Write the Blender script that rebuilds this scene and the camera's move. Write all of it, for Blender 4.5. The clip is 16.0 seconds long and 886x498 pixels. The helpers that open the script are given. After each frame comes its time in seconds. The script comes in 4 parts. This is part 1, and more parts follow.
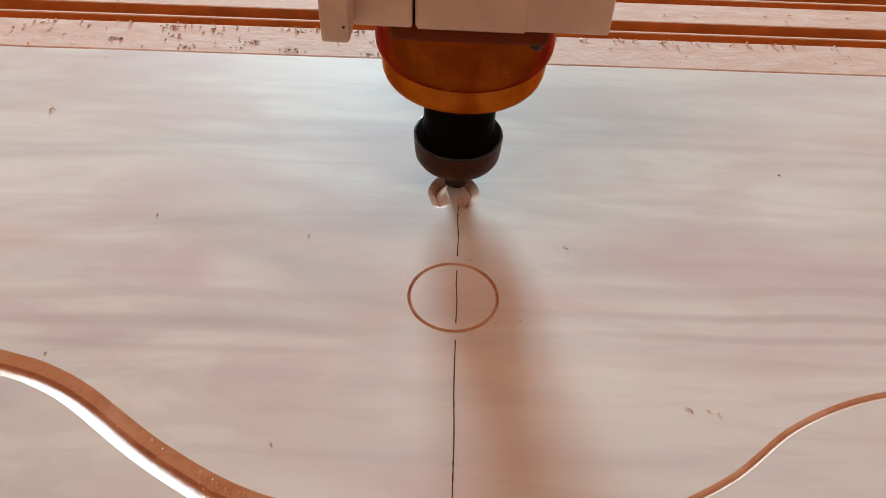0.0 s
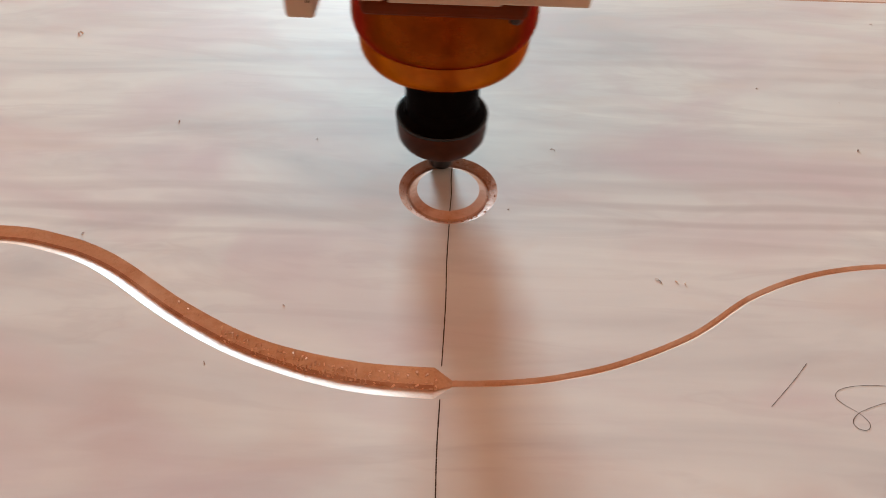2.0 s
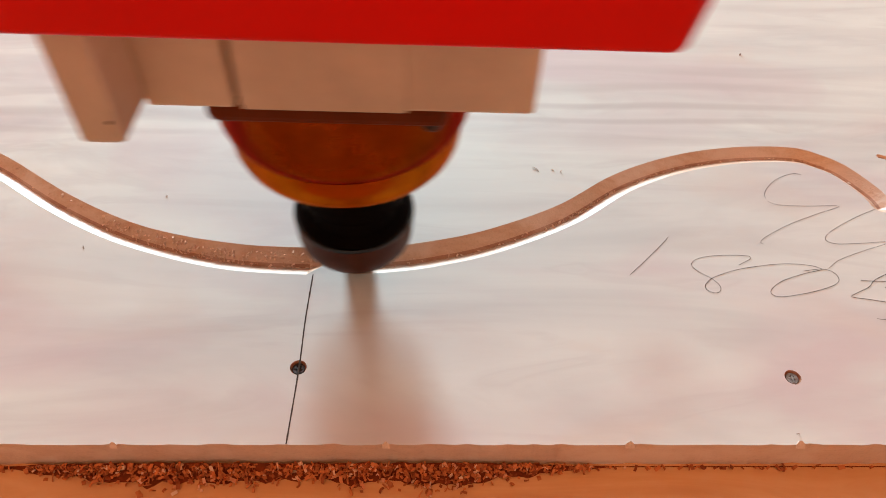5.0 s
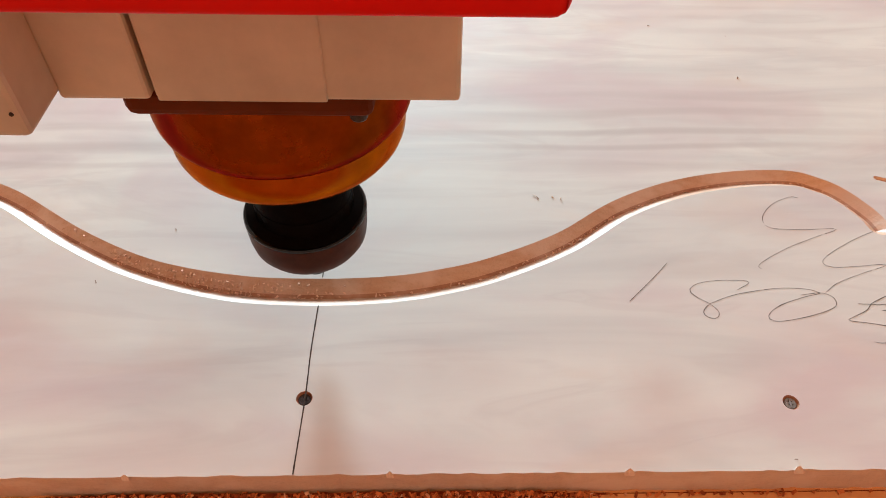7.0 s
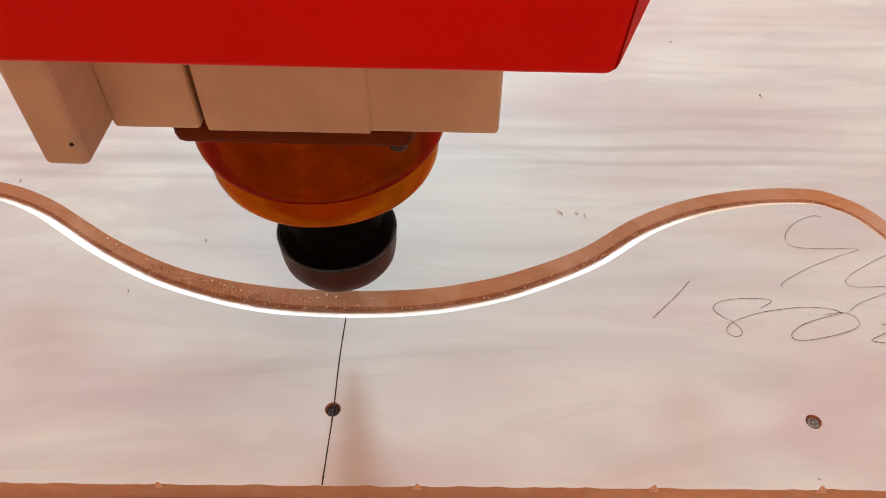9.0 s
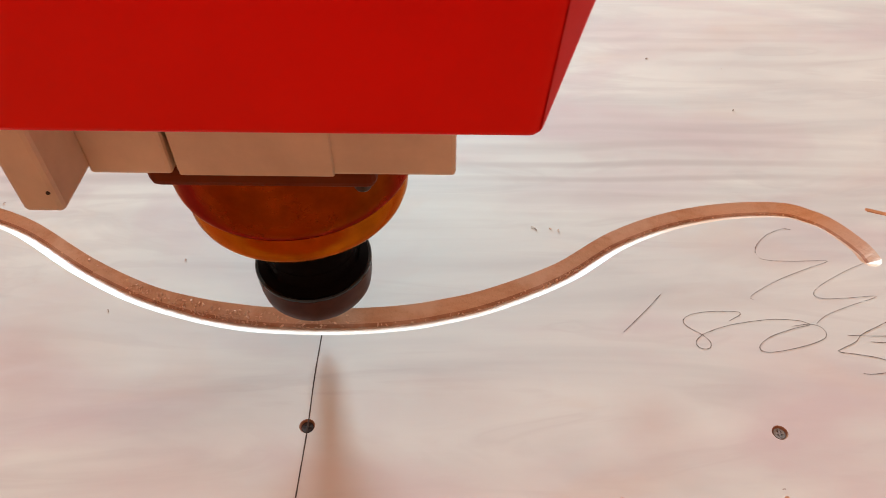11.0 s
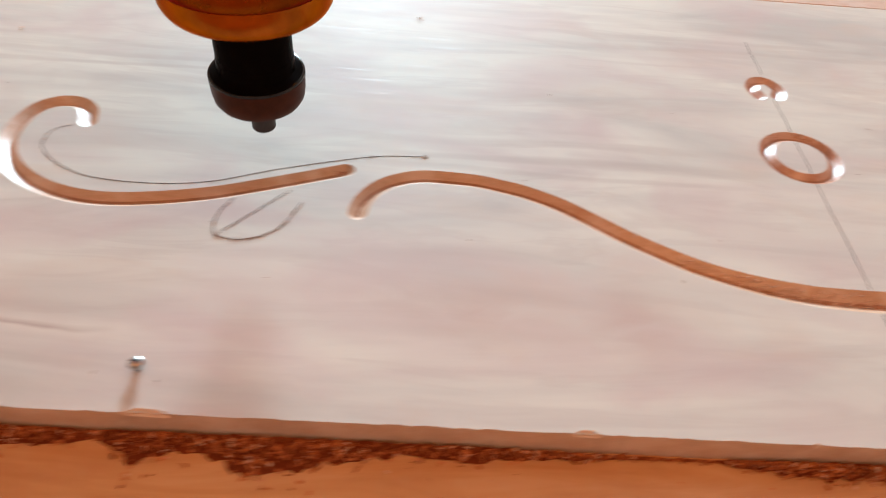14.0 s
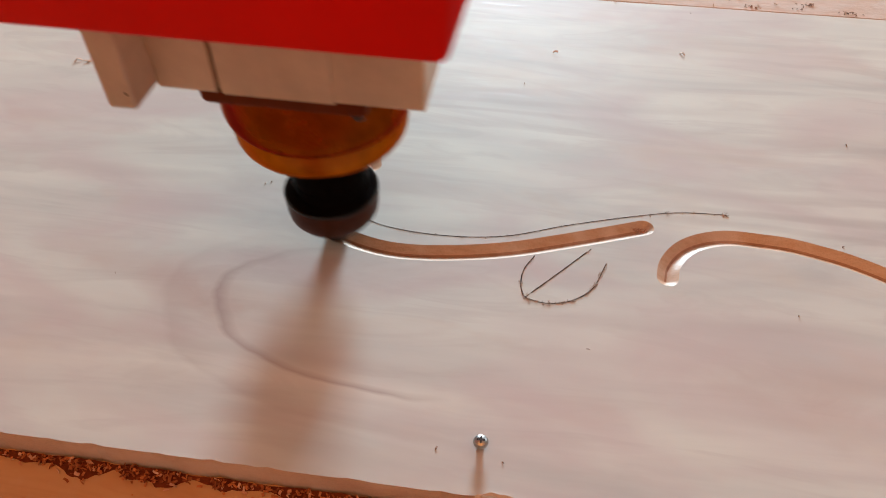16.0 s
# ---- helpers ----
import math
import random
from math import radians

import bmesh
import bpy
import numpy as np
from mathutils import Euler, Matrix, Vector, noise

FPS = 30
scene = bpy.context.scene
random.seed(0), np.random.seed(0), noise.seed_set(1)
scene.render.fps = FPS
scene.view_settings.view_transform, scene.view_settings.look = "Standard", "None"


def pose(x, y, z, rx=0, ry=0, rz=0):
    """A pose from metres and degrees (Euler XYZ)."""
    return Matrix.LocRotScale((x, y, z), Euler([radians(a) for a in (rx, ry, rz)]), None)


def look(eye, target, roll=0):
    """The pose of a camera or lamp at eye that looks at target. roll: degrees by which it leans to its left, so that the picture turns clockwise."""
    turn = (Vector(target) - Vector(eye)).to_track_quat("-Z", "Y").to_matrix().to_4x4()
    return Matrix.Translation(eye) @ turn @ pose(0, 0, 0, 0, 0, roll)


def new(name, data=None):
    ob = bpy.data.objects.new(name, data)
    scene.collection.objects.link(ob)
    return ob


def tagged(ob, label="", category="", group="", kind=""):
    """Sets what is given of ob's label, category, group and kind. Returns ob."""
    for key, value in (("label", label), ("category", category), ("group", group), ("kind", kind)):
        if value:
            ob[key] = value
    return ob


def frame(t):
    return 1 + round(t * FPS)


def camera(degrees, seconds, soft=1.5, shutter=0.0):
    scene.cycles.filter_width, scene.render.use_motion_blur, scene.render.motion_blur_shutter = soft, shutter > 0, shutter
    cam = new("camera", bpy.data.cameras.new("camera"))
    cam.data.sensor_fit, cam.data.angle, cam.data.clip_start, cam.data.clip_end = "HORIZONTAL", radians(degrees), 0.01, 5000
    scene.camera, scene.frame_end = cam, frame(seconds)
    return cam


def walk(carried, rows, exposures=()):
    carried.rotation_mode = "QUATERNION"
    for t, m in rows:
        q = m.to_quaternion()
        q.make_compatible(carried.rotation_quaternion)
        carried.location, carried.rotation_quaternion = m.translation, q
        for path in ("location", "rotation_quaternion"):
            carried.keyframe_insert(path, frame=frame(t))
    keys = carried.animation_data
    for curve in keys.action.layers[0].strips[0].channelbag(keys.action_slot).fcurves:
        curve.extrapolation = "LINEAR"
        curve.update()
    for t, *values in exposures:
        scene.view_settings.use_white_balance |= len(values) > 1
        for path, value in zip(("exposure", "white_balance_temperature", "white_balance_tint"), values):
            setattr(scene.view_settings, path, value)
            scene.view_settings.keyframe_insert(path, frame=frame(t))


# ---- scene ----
cam = camera(63.65, 16.0, 0.85, 0.3)
PATH = [
    (0, (-0.0080, -0.0524, 0.2601), (-0.0074, 0.1913, 0.0117), 2.63),
    (0.3, (-0.0048, -0.0440, 0.2600), (-0.0060, 0.2009, 0.0104), 2.45),
    (0.5, (-0.0019, -0.0494, 0.2518), (-0.0019, 0.1949, 0.0017), 2.36),
    (0.6, (-0.0016, -0.0600, 0.2510), (-0.0030, 0.1754, -0.0076), 2.25),
    (1, (0.0033, -0.0975, 0.2474), (0.0016, 0.1359, -0.0134), 2.01),
    (1.5, (0.0020, -0.1092, 0.2530), (-0.0033, 0.1251, -0.0069), 1.94),
    (2, (0.0035, -0.1062, 0.2555), (-0.0024, 0.1305, -0.0023), 1.45),
    (2.5, (0.0046, -0.1100, 0.2553), (-0.0013, 0.1269, -0.0023), 1.21),
    (2.8, (0.0140, -0.1101, 0.2536), (0.0104, 0.1259, -0.0048), 1.24),
    (3, (0.0593, -0.1188, 0.2452), (0.0581, 0.1154, -0.0148), 1.59),
    (3.3, (0.1594, -0.1255, 0.2415), (0.1810, 0.1085, -0.0179), 4.12),
    (3.5, (0.2101, -0.1379, 0.2290), (0.2322, 0.0999, -0.0269), 5.74),
    (4, (0.2149, -0.1343, 0.2283), (0.2407, 0.1004, -0.0300), 3.87),
    (4.5, (0.1223, -0.1286, 0.2319), (0.1305, 0.1025, -0.0309), 2.38),
    (5, (0.0485, -0.1437, 0.2360), (0.0555, 0.0858, -0.0282), 2.65),
    (7.5, (0.0528, -0.1419, 0.2496), (0.0525, 0.0931, -0.0098), 0.29),
    (8, (0.0489, -0.1417, 0.2525), (0.0469, 0.0938, -0.0065), 0.22),
    (10.5, (0.0437, -0.1437, 0.2530), (0.0403, 0.0915, -0.0062), 1.27),
    (11, (0.0565, -0.1444, 0.2588), (0.0534, 0.0953, 0.0038), 0.13),
    (11.5, (0.0659, -0.1479, 0.2566), (0.0518, 0.0908, 0.0010), -0.77),
    (12, (0.0562, -0.1542, 0.2319), (0.0516, 0.0815, -0.0268), 3.32),
    (12.5, (0.0195, -0.1578, 0.2279), (0.0106, 0.0747, -0.0336), 4.64),
    (13, (0.0255, -0.1506, 0.2240), (0.0199, 0.0784, -0.0406), 4.53),
    (13.3, (0.0119, -0.1521, 0.2299), (0.0086, 0.0783, -0.0335), 5.62),
    (13.5, (-0.0471, -0.1613, 0.2504), (-0.0496, 0.0727, -0.0192), 6.59),
    (13.6, (-0.0805, -0.1600, 0.2510), (-0.0812, 0.0700, -0.0215), 6.80),
    (13.8, (-0.1552, -0.1700, 0.2576), (-0.1479, 0.0626, -0.0039), 7.22),
    (14, (-0.2353, -0.1904, 0.2680), (-0.2253, 0.0584, 0.0107), 5.73),
    (14.2, (-0.2927, -0.1994, 0.2702), (-0.3056, 0.0418, 0.0170), 3.25),
    (14.5, (-0.3285, -0.1965, 0.2775), (-0.3540, 0.0434, 0.0239), 1.85),
    (15, (-0.3370, -0.1700, 0.2787), (-0.3660, 0.0722, 0.0276), 0.83),
    (15.5, (-0.3465, -0.1481, 0.2797), (-0.3837, 0.0805, 0.0174), -0.16),
    (16, (-0.3491, -0.1617, 0.2734), (-0.3854, 0.0757, 0.0187), 0.38),
]
BASE = -0.10                                # stops; the clip's camera opens and closes a little on the way
STOPS = [(0.0, -0.17), (1.0, -0.10), (1.5, -0.22), (2.0, -0.12), (3.0, -0.20), (3.5, 0.0), (4.0, 0.1), (4.5, 0.15), (5.0, 0.3), (7.5, 0.2), (10.5, 0.2), (12.5, 0.2), (13.5, 0.05),
         (14.0, 0.05), (15.0, -0.22), (16.0, -0.2)]
walk(cam, [(t, look(eye, target, roll)) for t, eye, target, roll in PATH], [(t, BASE + e) for t, e in STOPS])

# ---- light ----
world = bpy.data.worlds.new("sky")
scene.world = world
world.use_nodes = True
sky = world.node_tree.nodes.new("ShaderNodeTexSky")
sky.sky_type, sky.sun_disc = "NISHITA", False
sky.sun_elevation, sky.sun_rotation = radians(30), radians(20)
world.node_tree.links.new(sky.outputs[0], world.node_tree.nodes["Background"].inputs[0])
world.node_tree.nodes["Background"].inputs[1].default_value = 0.12

WIN = (-1.08, -0.18, 0.52, 1.58)          # opening of the window: x0, x1, z0, z1
WALL_Y = 4.10


def area_lamp(name, m, sx, sy, watts, colour):
    d = bpy.data.lights.new(name, "AREA")
    d.shape, d.size, d.size_y, d.energy, d.color = "RECTANGLE", sx, sy, watts, colour
    ob = new(name, d)
    ob.matrix_world = m
    return ob


area_lamp("window_daylight", pose((WIN[0] + WIN[1]) / 2, WALL_Y - 0.02, (WIN[2] + WIN[3]) / 2, -90, 0, 0),
          WIN[1] - WIN[0], WIN[3] - WIN[2], 428, (0.635, 0.865, 1.0))
EAST_X = 1.90
EAST = (2.00, 3.80, 2.10, 3.60)           # opening of the unseen east window, added as fill: y0, y1, z0, z1
area_lamp("east_fill_lamp", pose(EAST_X - 0.02, (EAST[0] + EAST[1]) / 2, (EAST[2] + EAST[3]) / 2, 0, 90, 0) @ pose(0, 0, 0, 0, 0, 90),
          EAST[1] - EAST[0], EAST[3] - EAST[2], 48, (0.76, 0.90, 1.0))
FILL_OPENING = (-2.2, 1.7, -2.6, -0.2)            # opening for the added warm fill lamp, unseen: x0, x1, y0, y1
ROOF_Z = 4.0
area_lamp("warm_fill_lamp", pose((FILL_OPENING[0] + FILL_OPENING[1]) / 2, (FILL_OPENING[2] + FILL_OPENING[3]) / 2, ROOF_Z + 0.02, 0, 0, 0),
          FILL_OPENING[1] - FILL_OPENING[0], FILL_OPENING[3] - FILL_OPENING[2], 61, (1.0, 0.325, 0.09))


# ---- materials ----
def material(name, rough=0.6, metal=0.0, spec=0.5):
    m = bpy.data.materials.new(name)
    m.use_nodes = True
    b = m.node_tree.nodes["Principled BSDF"]
    b.inputs["Roughness"].default_value, b.inputs["Metallic"].default_value = rough, metal
    b.inputs["Specular IOR Level"].default_value = spec
    return m, m.node_tree.nodes, m.node_tree.links, b


def mapped(n, l, scale, turn=0.0, coords="Object"):
    tc, mp = n.new("ShaderNodeTexCoord"), n.new("ShaderNodeMapping")
    mp.inputs["Scale"].default_value = scale
    mp.inputs["Rotation"].default_value = (0, 0, radians(turn))
    l.new(tc.outputs[coords], mp.inputs["Vector"])
    return mp.outputs[0]


def noise_tex(n, l, vec, scale, detail=6.0, rough=0.55, warp=0.0):
    t = n.new("ShaderNodeTexNoise")
    t.inputs["Scale"].default_value, t.inputs["Detail"].default_value = scale, detail
    t.inputs["Roughness"].default_value, t.inputs["Distortion"].default_value = rough, warp
    l.new(vec, t.inputs["Vector"])
    return t.outputs["Fac"]


def ramp(n, l, fac, stops):
    r = n.new("ShaderNodeValToRGB")
    while len(r.color_ramp.elements) < len(stops):
        r.color_ramp.elements.new(0.5)
    for e, (p, c) in zip(r.color_ramp.elements, stops):
        e.position, e.color = p, (*c, 1) if len(c) == 3 else (c[0], c[0], c[0], 1)
    l.new(fac, r.inputs[0])
    return r.outputs[0]


def mix(n, l, fac, a, b, how="MIX"):
    m = n.new("ShaderNodeMix")
    m.data_type, m.blend_type = "RGBA", how
    for sock, v in ((m.inputs[0], fac), (m.inputs[6], a), (m.inputs[7], b)):
        if hasattr(v, "is_linked"):
            l.new(v, sock)
        elif isinstance(v, tuple):
            sock.default_value = (*v, 1)
        else:
            sock.default_value = v
    return m.outputs[2]


def bump(n, l, b, height, strength, dist):
    bp = n.new("ShaderNodeBump")
    bp.inputs["Strength"].default_value, bp.inputs["Distance"].default_value = strength, dist
    l.new(height, bp.inputs["Height"])
    l.new(bp.outputs[0], b.inputs["Normal"])


# stains on the board face: x, y, half length, half width, turn, strength
STAINS = [(-0.500, 0.045, 0.055, 0.020, -20, 0.60), (-0.560, 0.058, 0.050, 0.012, -8, 0.45), (-0.215, 0.030, 0.075, 0.024, -8, 0.45), (0.140, 0.004, 0.022, 0.020, -35, 0.40),
          (-0.130, 0.025, 0.030, 0.032, 0, 0.50), (-0.120, 0.215, 0.110, 0.028, -3, 0.35), (0.055, 0.018, 0.045, 0.020, 0, 0.30), (-0.430, 0.075, 0.090, 0.030, -10, 0.25)]


def board_face_material():
    m, n, l, b = material("planed_board_face", 0.6, 0, 0.17)
    wide = noise_tex(n, l, mapped(n, l, (1.3, 6.5, 1), 2), 2.6, 4, 0.5, 1.4)
    flame = noise_tex(n, l, mapped(n, l, (2.4, 12, 1), -2), 2.3, 4, 0.5, 2.6)
    blush = noise_tex(n, l, mapped(n, l, (4.2, 9, 1), -6), 1.8, 3, 0.5, 0.8)
    tan = noise_tex(n, l, mapped(n, l, (5, 10, 1), 20), 2.4, 3, 0.5, 0.6)
    fine = noise_tex(n, l, mapped(n, l, (14, 110, 1)), 2.0, 4, 0.6, 0.6)
    scratch = noise_tex(n, l, mapped(n, l, (9, 170, 1), -3.5), 2.0, 3, 0.5)
    col = ramp(n, l, wide, [(0.30, (0.470, 0.448, 0.420)), (0.45, (0.570, 0.543, 0.498)), (0.6, (0.630, 0.602, 0.543)), (0.78, (0.540, 0.508, 0.474))])
    col = mix(n, l, ramp(n, l, flame, [(0.50, (0.0,)), (0.60, (0.26,)), (0.66, (0.10,)), (0.78, (0.36,))]), col, (0.45, 0.39, 0.365))
    col = mix(n, l, ramp(n, l, blush, [(0.46, (0.0,)), (0.72, (0.75,))]), col, (0.525, 0.410, 0.400))
    col = mix(n, l, ramp(n, l, tan, [(0.55, (0.0,)), (0.78, (0.5,))]), col, (0.57, 0.45, 0.37))
    col = mix(n, l, ramp(n, l, fine, [(0.5, (0.0,)), (0.8, (0.10,))]), col, (0.46, 0.38, 0.34))
    # flowing lines of the growth rings, showing in patches
    wave = n.new("ShaderNodeTexWave")
    wave.bands_direction, wave.wave_profile = "Y", "SIN"
    wave.inputs["Scale"].default_value, wave.inputs["Distortion"].default_value = 13.0, 15.0
    wave.inputs["Detail"].default_value, wave.inputs["Detail Scale"].default_value = 2.0, 0.35
    l.new(mapped(n, l, (0.28, 1, 1), 3), wave.inputs["Vector"])
    patch = noise_tex(n, l, mapped(n, l, (3, 7, 1)), 1.7, 2, 0.5)
    lines = n.new("ShaderNodeMath")
    lines.operation = "MULTIPLY"
    l.new(ramp(n, l, wave.outputs["Fac"], [(0.45, (0.0,)), (0.95, (1.0,))]), lines.inputs[0])
    l.new(ramp(n, l, patch, [(0.48, (0.0,)), (0.66, (0.26,))]), lines.inputs[1])
    col = mix(n, l, lines.outputs[0], col, (0.44, 0.37, 0.34))
    # the close wavy figure beside the ring
    flow = n.new("ShaderNodeTexWave")
    flow.bands_direction, flow.wave_profile = "Y", "SIN"
    flow.inputs["Scale"].default_value, flow.inputs["Distortion"].default_value = 22.0, 5.0
    flow.inputs["Detail"].default_value, flow.inputs["Detail Scale"].default_value = 1.5, 1.5
    l.new(mapped(n, l, (0.16, 1, 1), -5), flow.inputs["Vector"])
    for cx, cy, rx, ry, deep in ((0.170, 0.165, 0.17, 0.055, 0.55), (-0.150, 0.150, 0.16, 0.035, 0.50), (0.05, 0.30, 0.40, 0.040, 0.28), (-0.42, 0.22, 0.22, 0.045, 0.38)):
        spot = n.new("ShaderNodeMapping")
        spot.vector_type = "TEXTURE"
        spot.inputs["Location"].default_value, spot.inputs["Scale"].default_value = (cx, cy, 0), (rx, ry, 1)
        tc = n.new("ShaderNodeTexCoord")
        l.new(tc.outputs["Object"], spot.inputs["Vector"])
        reach = n.new("ShaderNodeVectorMath")
        reach.operation = "LENGTH"
        l.new(spot.outputs[0], reach.inputs[0])
        there = n.new("ShaderNodeMath")
        there.operation = "MULTIPLY"
        l.new(ramp(n, l, flow.outputs["Fac"], [(0.40, (0.0,)), (0.95, (1.0,))]), there.inputs[0])
        l.new(ramp(n, l, reach.outputs["Value"], [(0.15, (deep,)), (1.0, (0.0,))]), there.inputs[1])
        col = mix(n, l, there.outputs[0], col, (0.42, 0.35, 0.325))
    # soft pink-brown stains in the wood
    blot = noise_tex(n, l, mapped(n, l, (14, 26, 1), -8), 1.5, 4, 0.55, 0.8)
    for cx, cy, rx, ry, turn, deep in STAINS:
        spot = n.new("ShaderNodeMapping")
        spot.vector_type = "TEXTURE"
        spot.inputs["Location"].default_value, spot.inputs["Rotation"].default_value, spot.inputs["Scale"].default_value = (cx, cy, 0), (0, 0, radians(turn)), (rx, ry, 1)
        tc = n.new("ShaderNodeTexCoord")
        l.new(tc.outputs["Object"], spot.inputs["Vector"])
        reach = n.new("ShaderNodeVectorMath")
        reach.operation = "LENGTH"
        l.new(spot.outputs[0], reach.inputs[0])
        there = n.new("ShaderNodeMath")
        there.operation = "MULTIPLY"
        l.new(ramp(n, l, blot, [(0.32, (0.25,)), (0.62, (1.0,))]), there.inputs[0])
        l.new(ramp(n, l, reach.outputs["Value"], [(0.1, (deep,)), (1.0, (0.0,))]), there.inputs[1])
        col = mix(n, l, there.outputs[0], col, (0.46, 0.32, 0.28))
    # the cathedral figure of the grain: a tilted oval of darker late wood, open to the east
    for cx, cy, rx, ry, turn, wide_, deep in ((-0.390, 0.049, 0.098, 0.043, -3, 0.07, 0.62), (-0.385, 0.049, 0.126, 0.060, -3, 0.12, 0.20)):
        mp = n.new("ShaderNodeMapping")
        mp.vector_type = "TEXTURE"
        mp.inputs["Location"].default_value, mp.inputs["Rotation"].default_value, mp.inputs["Scale"].default_value = (cx, cy, 0), (0, 0, radians(turn)), (rx, ry, 1)
        warp = n.new("ShaderNodeTexNoise")
        warp.inputs["Scale"].default_value, warp.inputs["Detail"].default_value = 1.3, 4
        tc = n.new("ShaderNodeTexCoord")
        l.new(tc.outputs["Object"], mp.inputs["Vector"])
        l.new(mp.outputs[0], warp.inputs["Vector"])
        off = n.new("ShaderNodeVectorMath")
        off.operation = "MULTIPLY_ADD"
        l.new(warp.outputs["Color"], off.inputs[0])
        off.inputs[1].default_value = (0.25, 0.25, 0)
        l.new(mp.outputs[0], off.inputs[2])
        flat = n.new("ShaderNodeVectorMath")
        flat.operation = "MULTIPLY"
        l.new(off.outputs[0], flat.inputs[0])
        flat.inputs[1].default_value = (1, 1, 0)
        far = n.new("ShaderNodeVectorMath")
        far.operation = "LENGTH"
        l.new(flat.outputs[0], far.inputs[0])
        ring = ramp(n, l, far.outputs["Value"], [(0.0, (0.0,)), (0.96 - wide_, (0.0,)), (0.96, (deep,)), (1.0, (0.0,))])
        side = n.new("ShaderNodeSeparateXYZ")
        l.new(off.outputs[0], side.inputs[0])
        fade = ramp(n, l, side.outputs[0], [(0.0, (1.0,)), (0.35, (0.0,))])
        both = n.new("ShaderNodeMath")
        both.operation = "MULTIPLY"
        l.new(ring, both.inputs[0])
        south = n.new("ShaderNodeMath")
        south.operation = "MULTIPLY"
        l.new(fade, south.inputs[0])
        l.new(ramp(n, l, side.outputs[1], [(0.0, (1.0,)), (0.75, (0.30,))]), south.inputs[1])
        l.new(south.outputs[0], both.inputs[1])
        col = mix(n, l, both.outputs[0], col, (0.34, 0.25, 0.225))
    l.new(col, b.inputs["Base Color"])
    l.new(ramp(n, l, scratch, [(0.55, (0.62,)), (0.70, (0.54,)), (0.80, (0.30,))]), b.inputs["Roughness"])
    bump(n, l, b, scratch, 0.05, 0.0006)
    return m


def cut_wood_material(name, light, dark):
    m, n, l, b = material(name, 0.36, 0, 0.9)
    a = noise_tex(n, l, mapped(n, l, (30, 120, 60)), 3.0, 5)
    c = noise_tex(n, l, mapped(n, l, (900, 900, 900)), 1.0, 3)
    col = mix(n, l, ramp(n, l, a, [(0.3, (0.0,)), (0.7, (1.0,))]), light, dark)
    col = mix(n, l, ramp(n, l, c, [(0.5, (0.0,)), (0.8, (0.35,))]), col, tuple(v * 0.6 for v in dark))
    pale = noise_tex(n, l, mapped(n, l, (22, 30, 30)), 1.6, 4, 0.6)
    col = mix(n, l, ramp(n, l, pale, [(0.48, (0.0,)), (0.60, (0.70,))]), col, tuple(min(1, v * 0.85 + 0.16) for v in light))
    l.new(col, b.inputs["Base Color"])
    bump(n, l, b, c, 0.35, 0.0005)
    return m


def bed_material():
    m, n, l, b = material("bed_plywood", 0.5, 0, 0.4)
    a = noise_tex(n, l, mapped(n, l, (4, 26, 4)), 2.5, 6, 0.6, 1.0)
    c = noise_tex(n, l, mapped(n, l, (60, 60, 60)), 2.0, 5)
    col = ramp(n, l, a, [(0.3, (0.52, 0.240, 0.090)), (0.55, (0.61, 0.320, 0.135)), (0.75, (0.67, 0.385, 0.190))])
    col = mix(n, l, ramp(n, l, c, [(0.5, (0.0,)), (0.75, (0.25,))]), col, (0.62, 0.38, 0.22))
    l.new(col, b.inputs["Base Color"])
    bump(n, l, b, c, 0.15, 0.0008)
    return m


def dusty_plank_material():
    m, n, l, b = material("dusty_plank", 0.85, 0, 0.2)
    a = noise_tex(n, l, mapped(n, l, (5, 40, 5)), 2.5, 6, 0.6, 0.8)
    c = noise_tex(n, l, mapped(n, l, (18, 30, 18)), 2.5, 6, 0.65)
    col = ramp(n, l, a, [(0.3, (0.55, 0.38, 0.29)), (0.7, (0.63, 0.47, 0.39))])
    col = mix(n, l, ramp(n, l, c, [(0.45, (0.0,)), (0.66, (0.7,))]), col, (0.62, 0.52, 0.47))
    l.new(col, b.inputs["Base Color"])
    bump(n, l, b, c, 0.5, 0.002)
    return m


def plain_material(name, colour, rough, metal=0.0, grain=0.08, scale=60, rise=0.05, spec=0.5):
    m, n, l, b = material(name, rough, metal, spec)
    a = noise_tex(n, l, mapped(n, l, (1, 1, 1)), scale, 6, 0.6)
    c = noise_tex(n, l, mapped(n, l, (1, 1, 1)), scale * 9, 3, 0.6)
    col = mix(n, l, ramp(n, l, a, [(0.35, (0.0,)), (0.7, (1.0,))]), colour, tuple(v * (1 - 2.2 * grain) for v in colour))
    l.new(col, b.inputs["Base Color"])
    l.new(ramp(n, l, a, [(0.3, (max(rough - 0.06, 0.03),)), (0.7, (min(rough + 0.08, 1),))]), b.inputs["Roughness"])
    bump(n, l, b, c, rise, 0.0004)
    return m


def chip_material(name, a, b_):
    m, n, l, b = material(name, 0.8, 0, 0.2)
    g = n.new("ShaderNodeNewGeometry")
    l.new(ramp(n, l, g.outputs["Random Per Island"], [(0.0, a), (0.6, b_), (0.85, tuple(min(1, v * 1.2) for v in b_)), (1.0, (0.74, 0.52, 0.37))]), b.inputs["Base Color"])
    return m


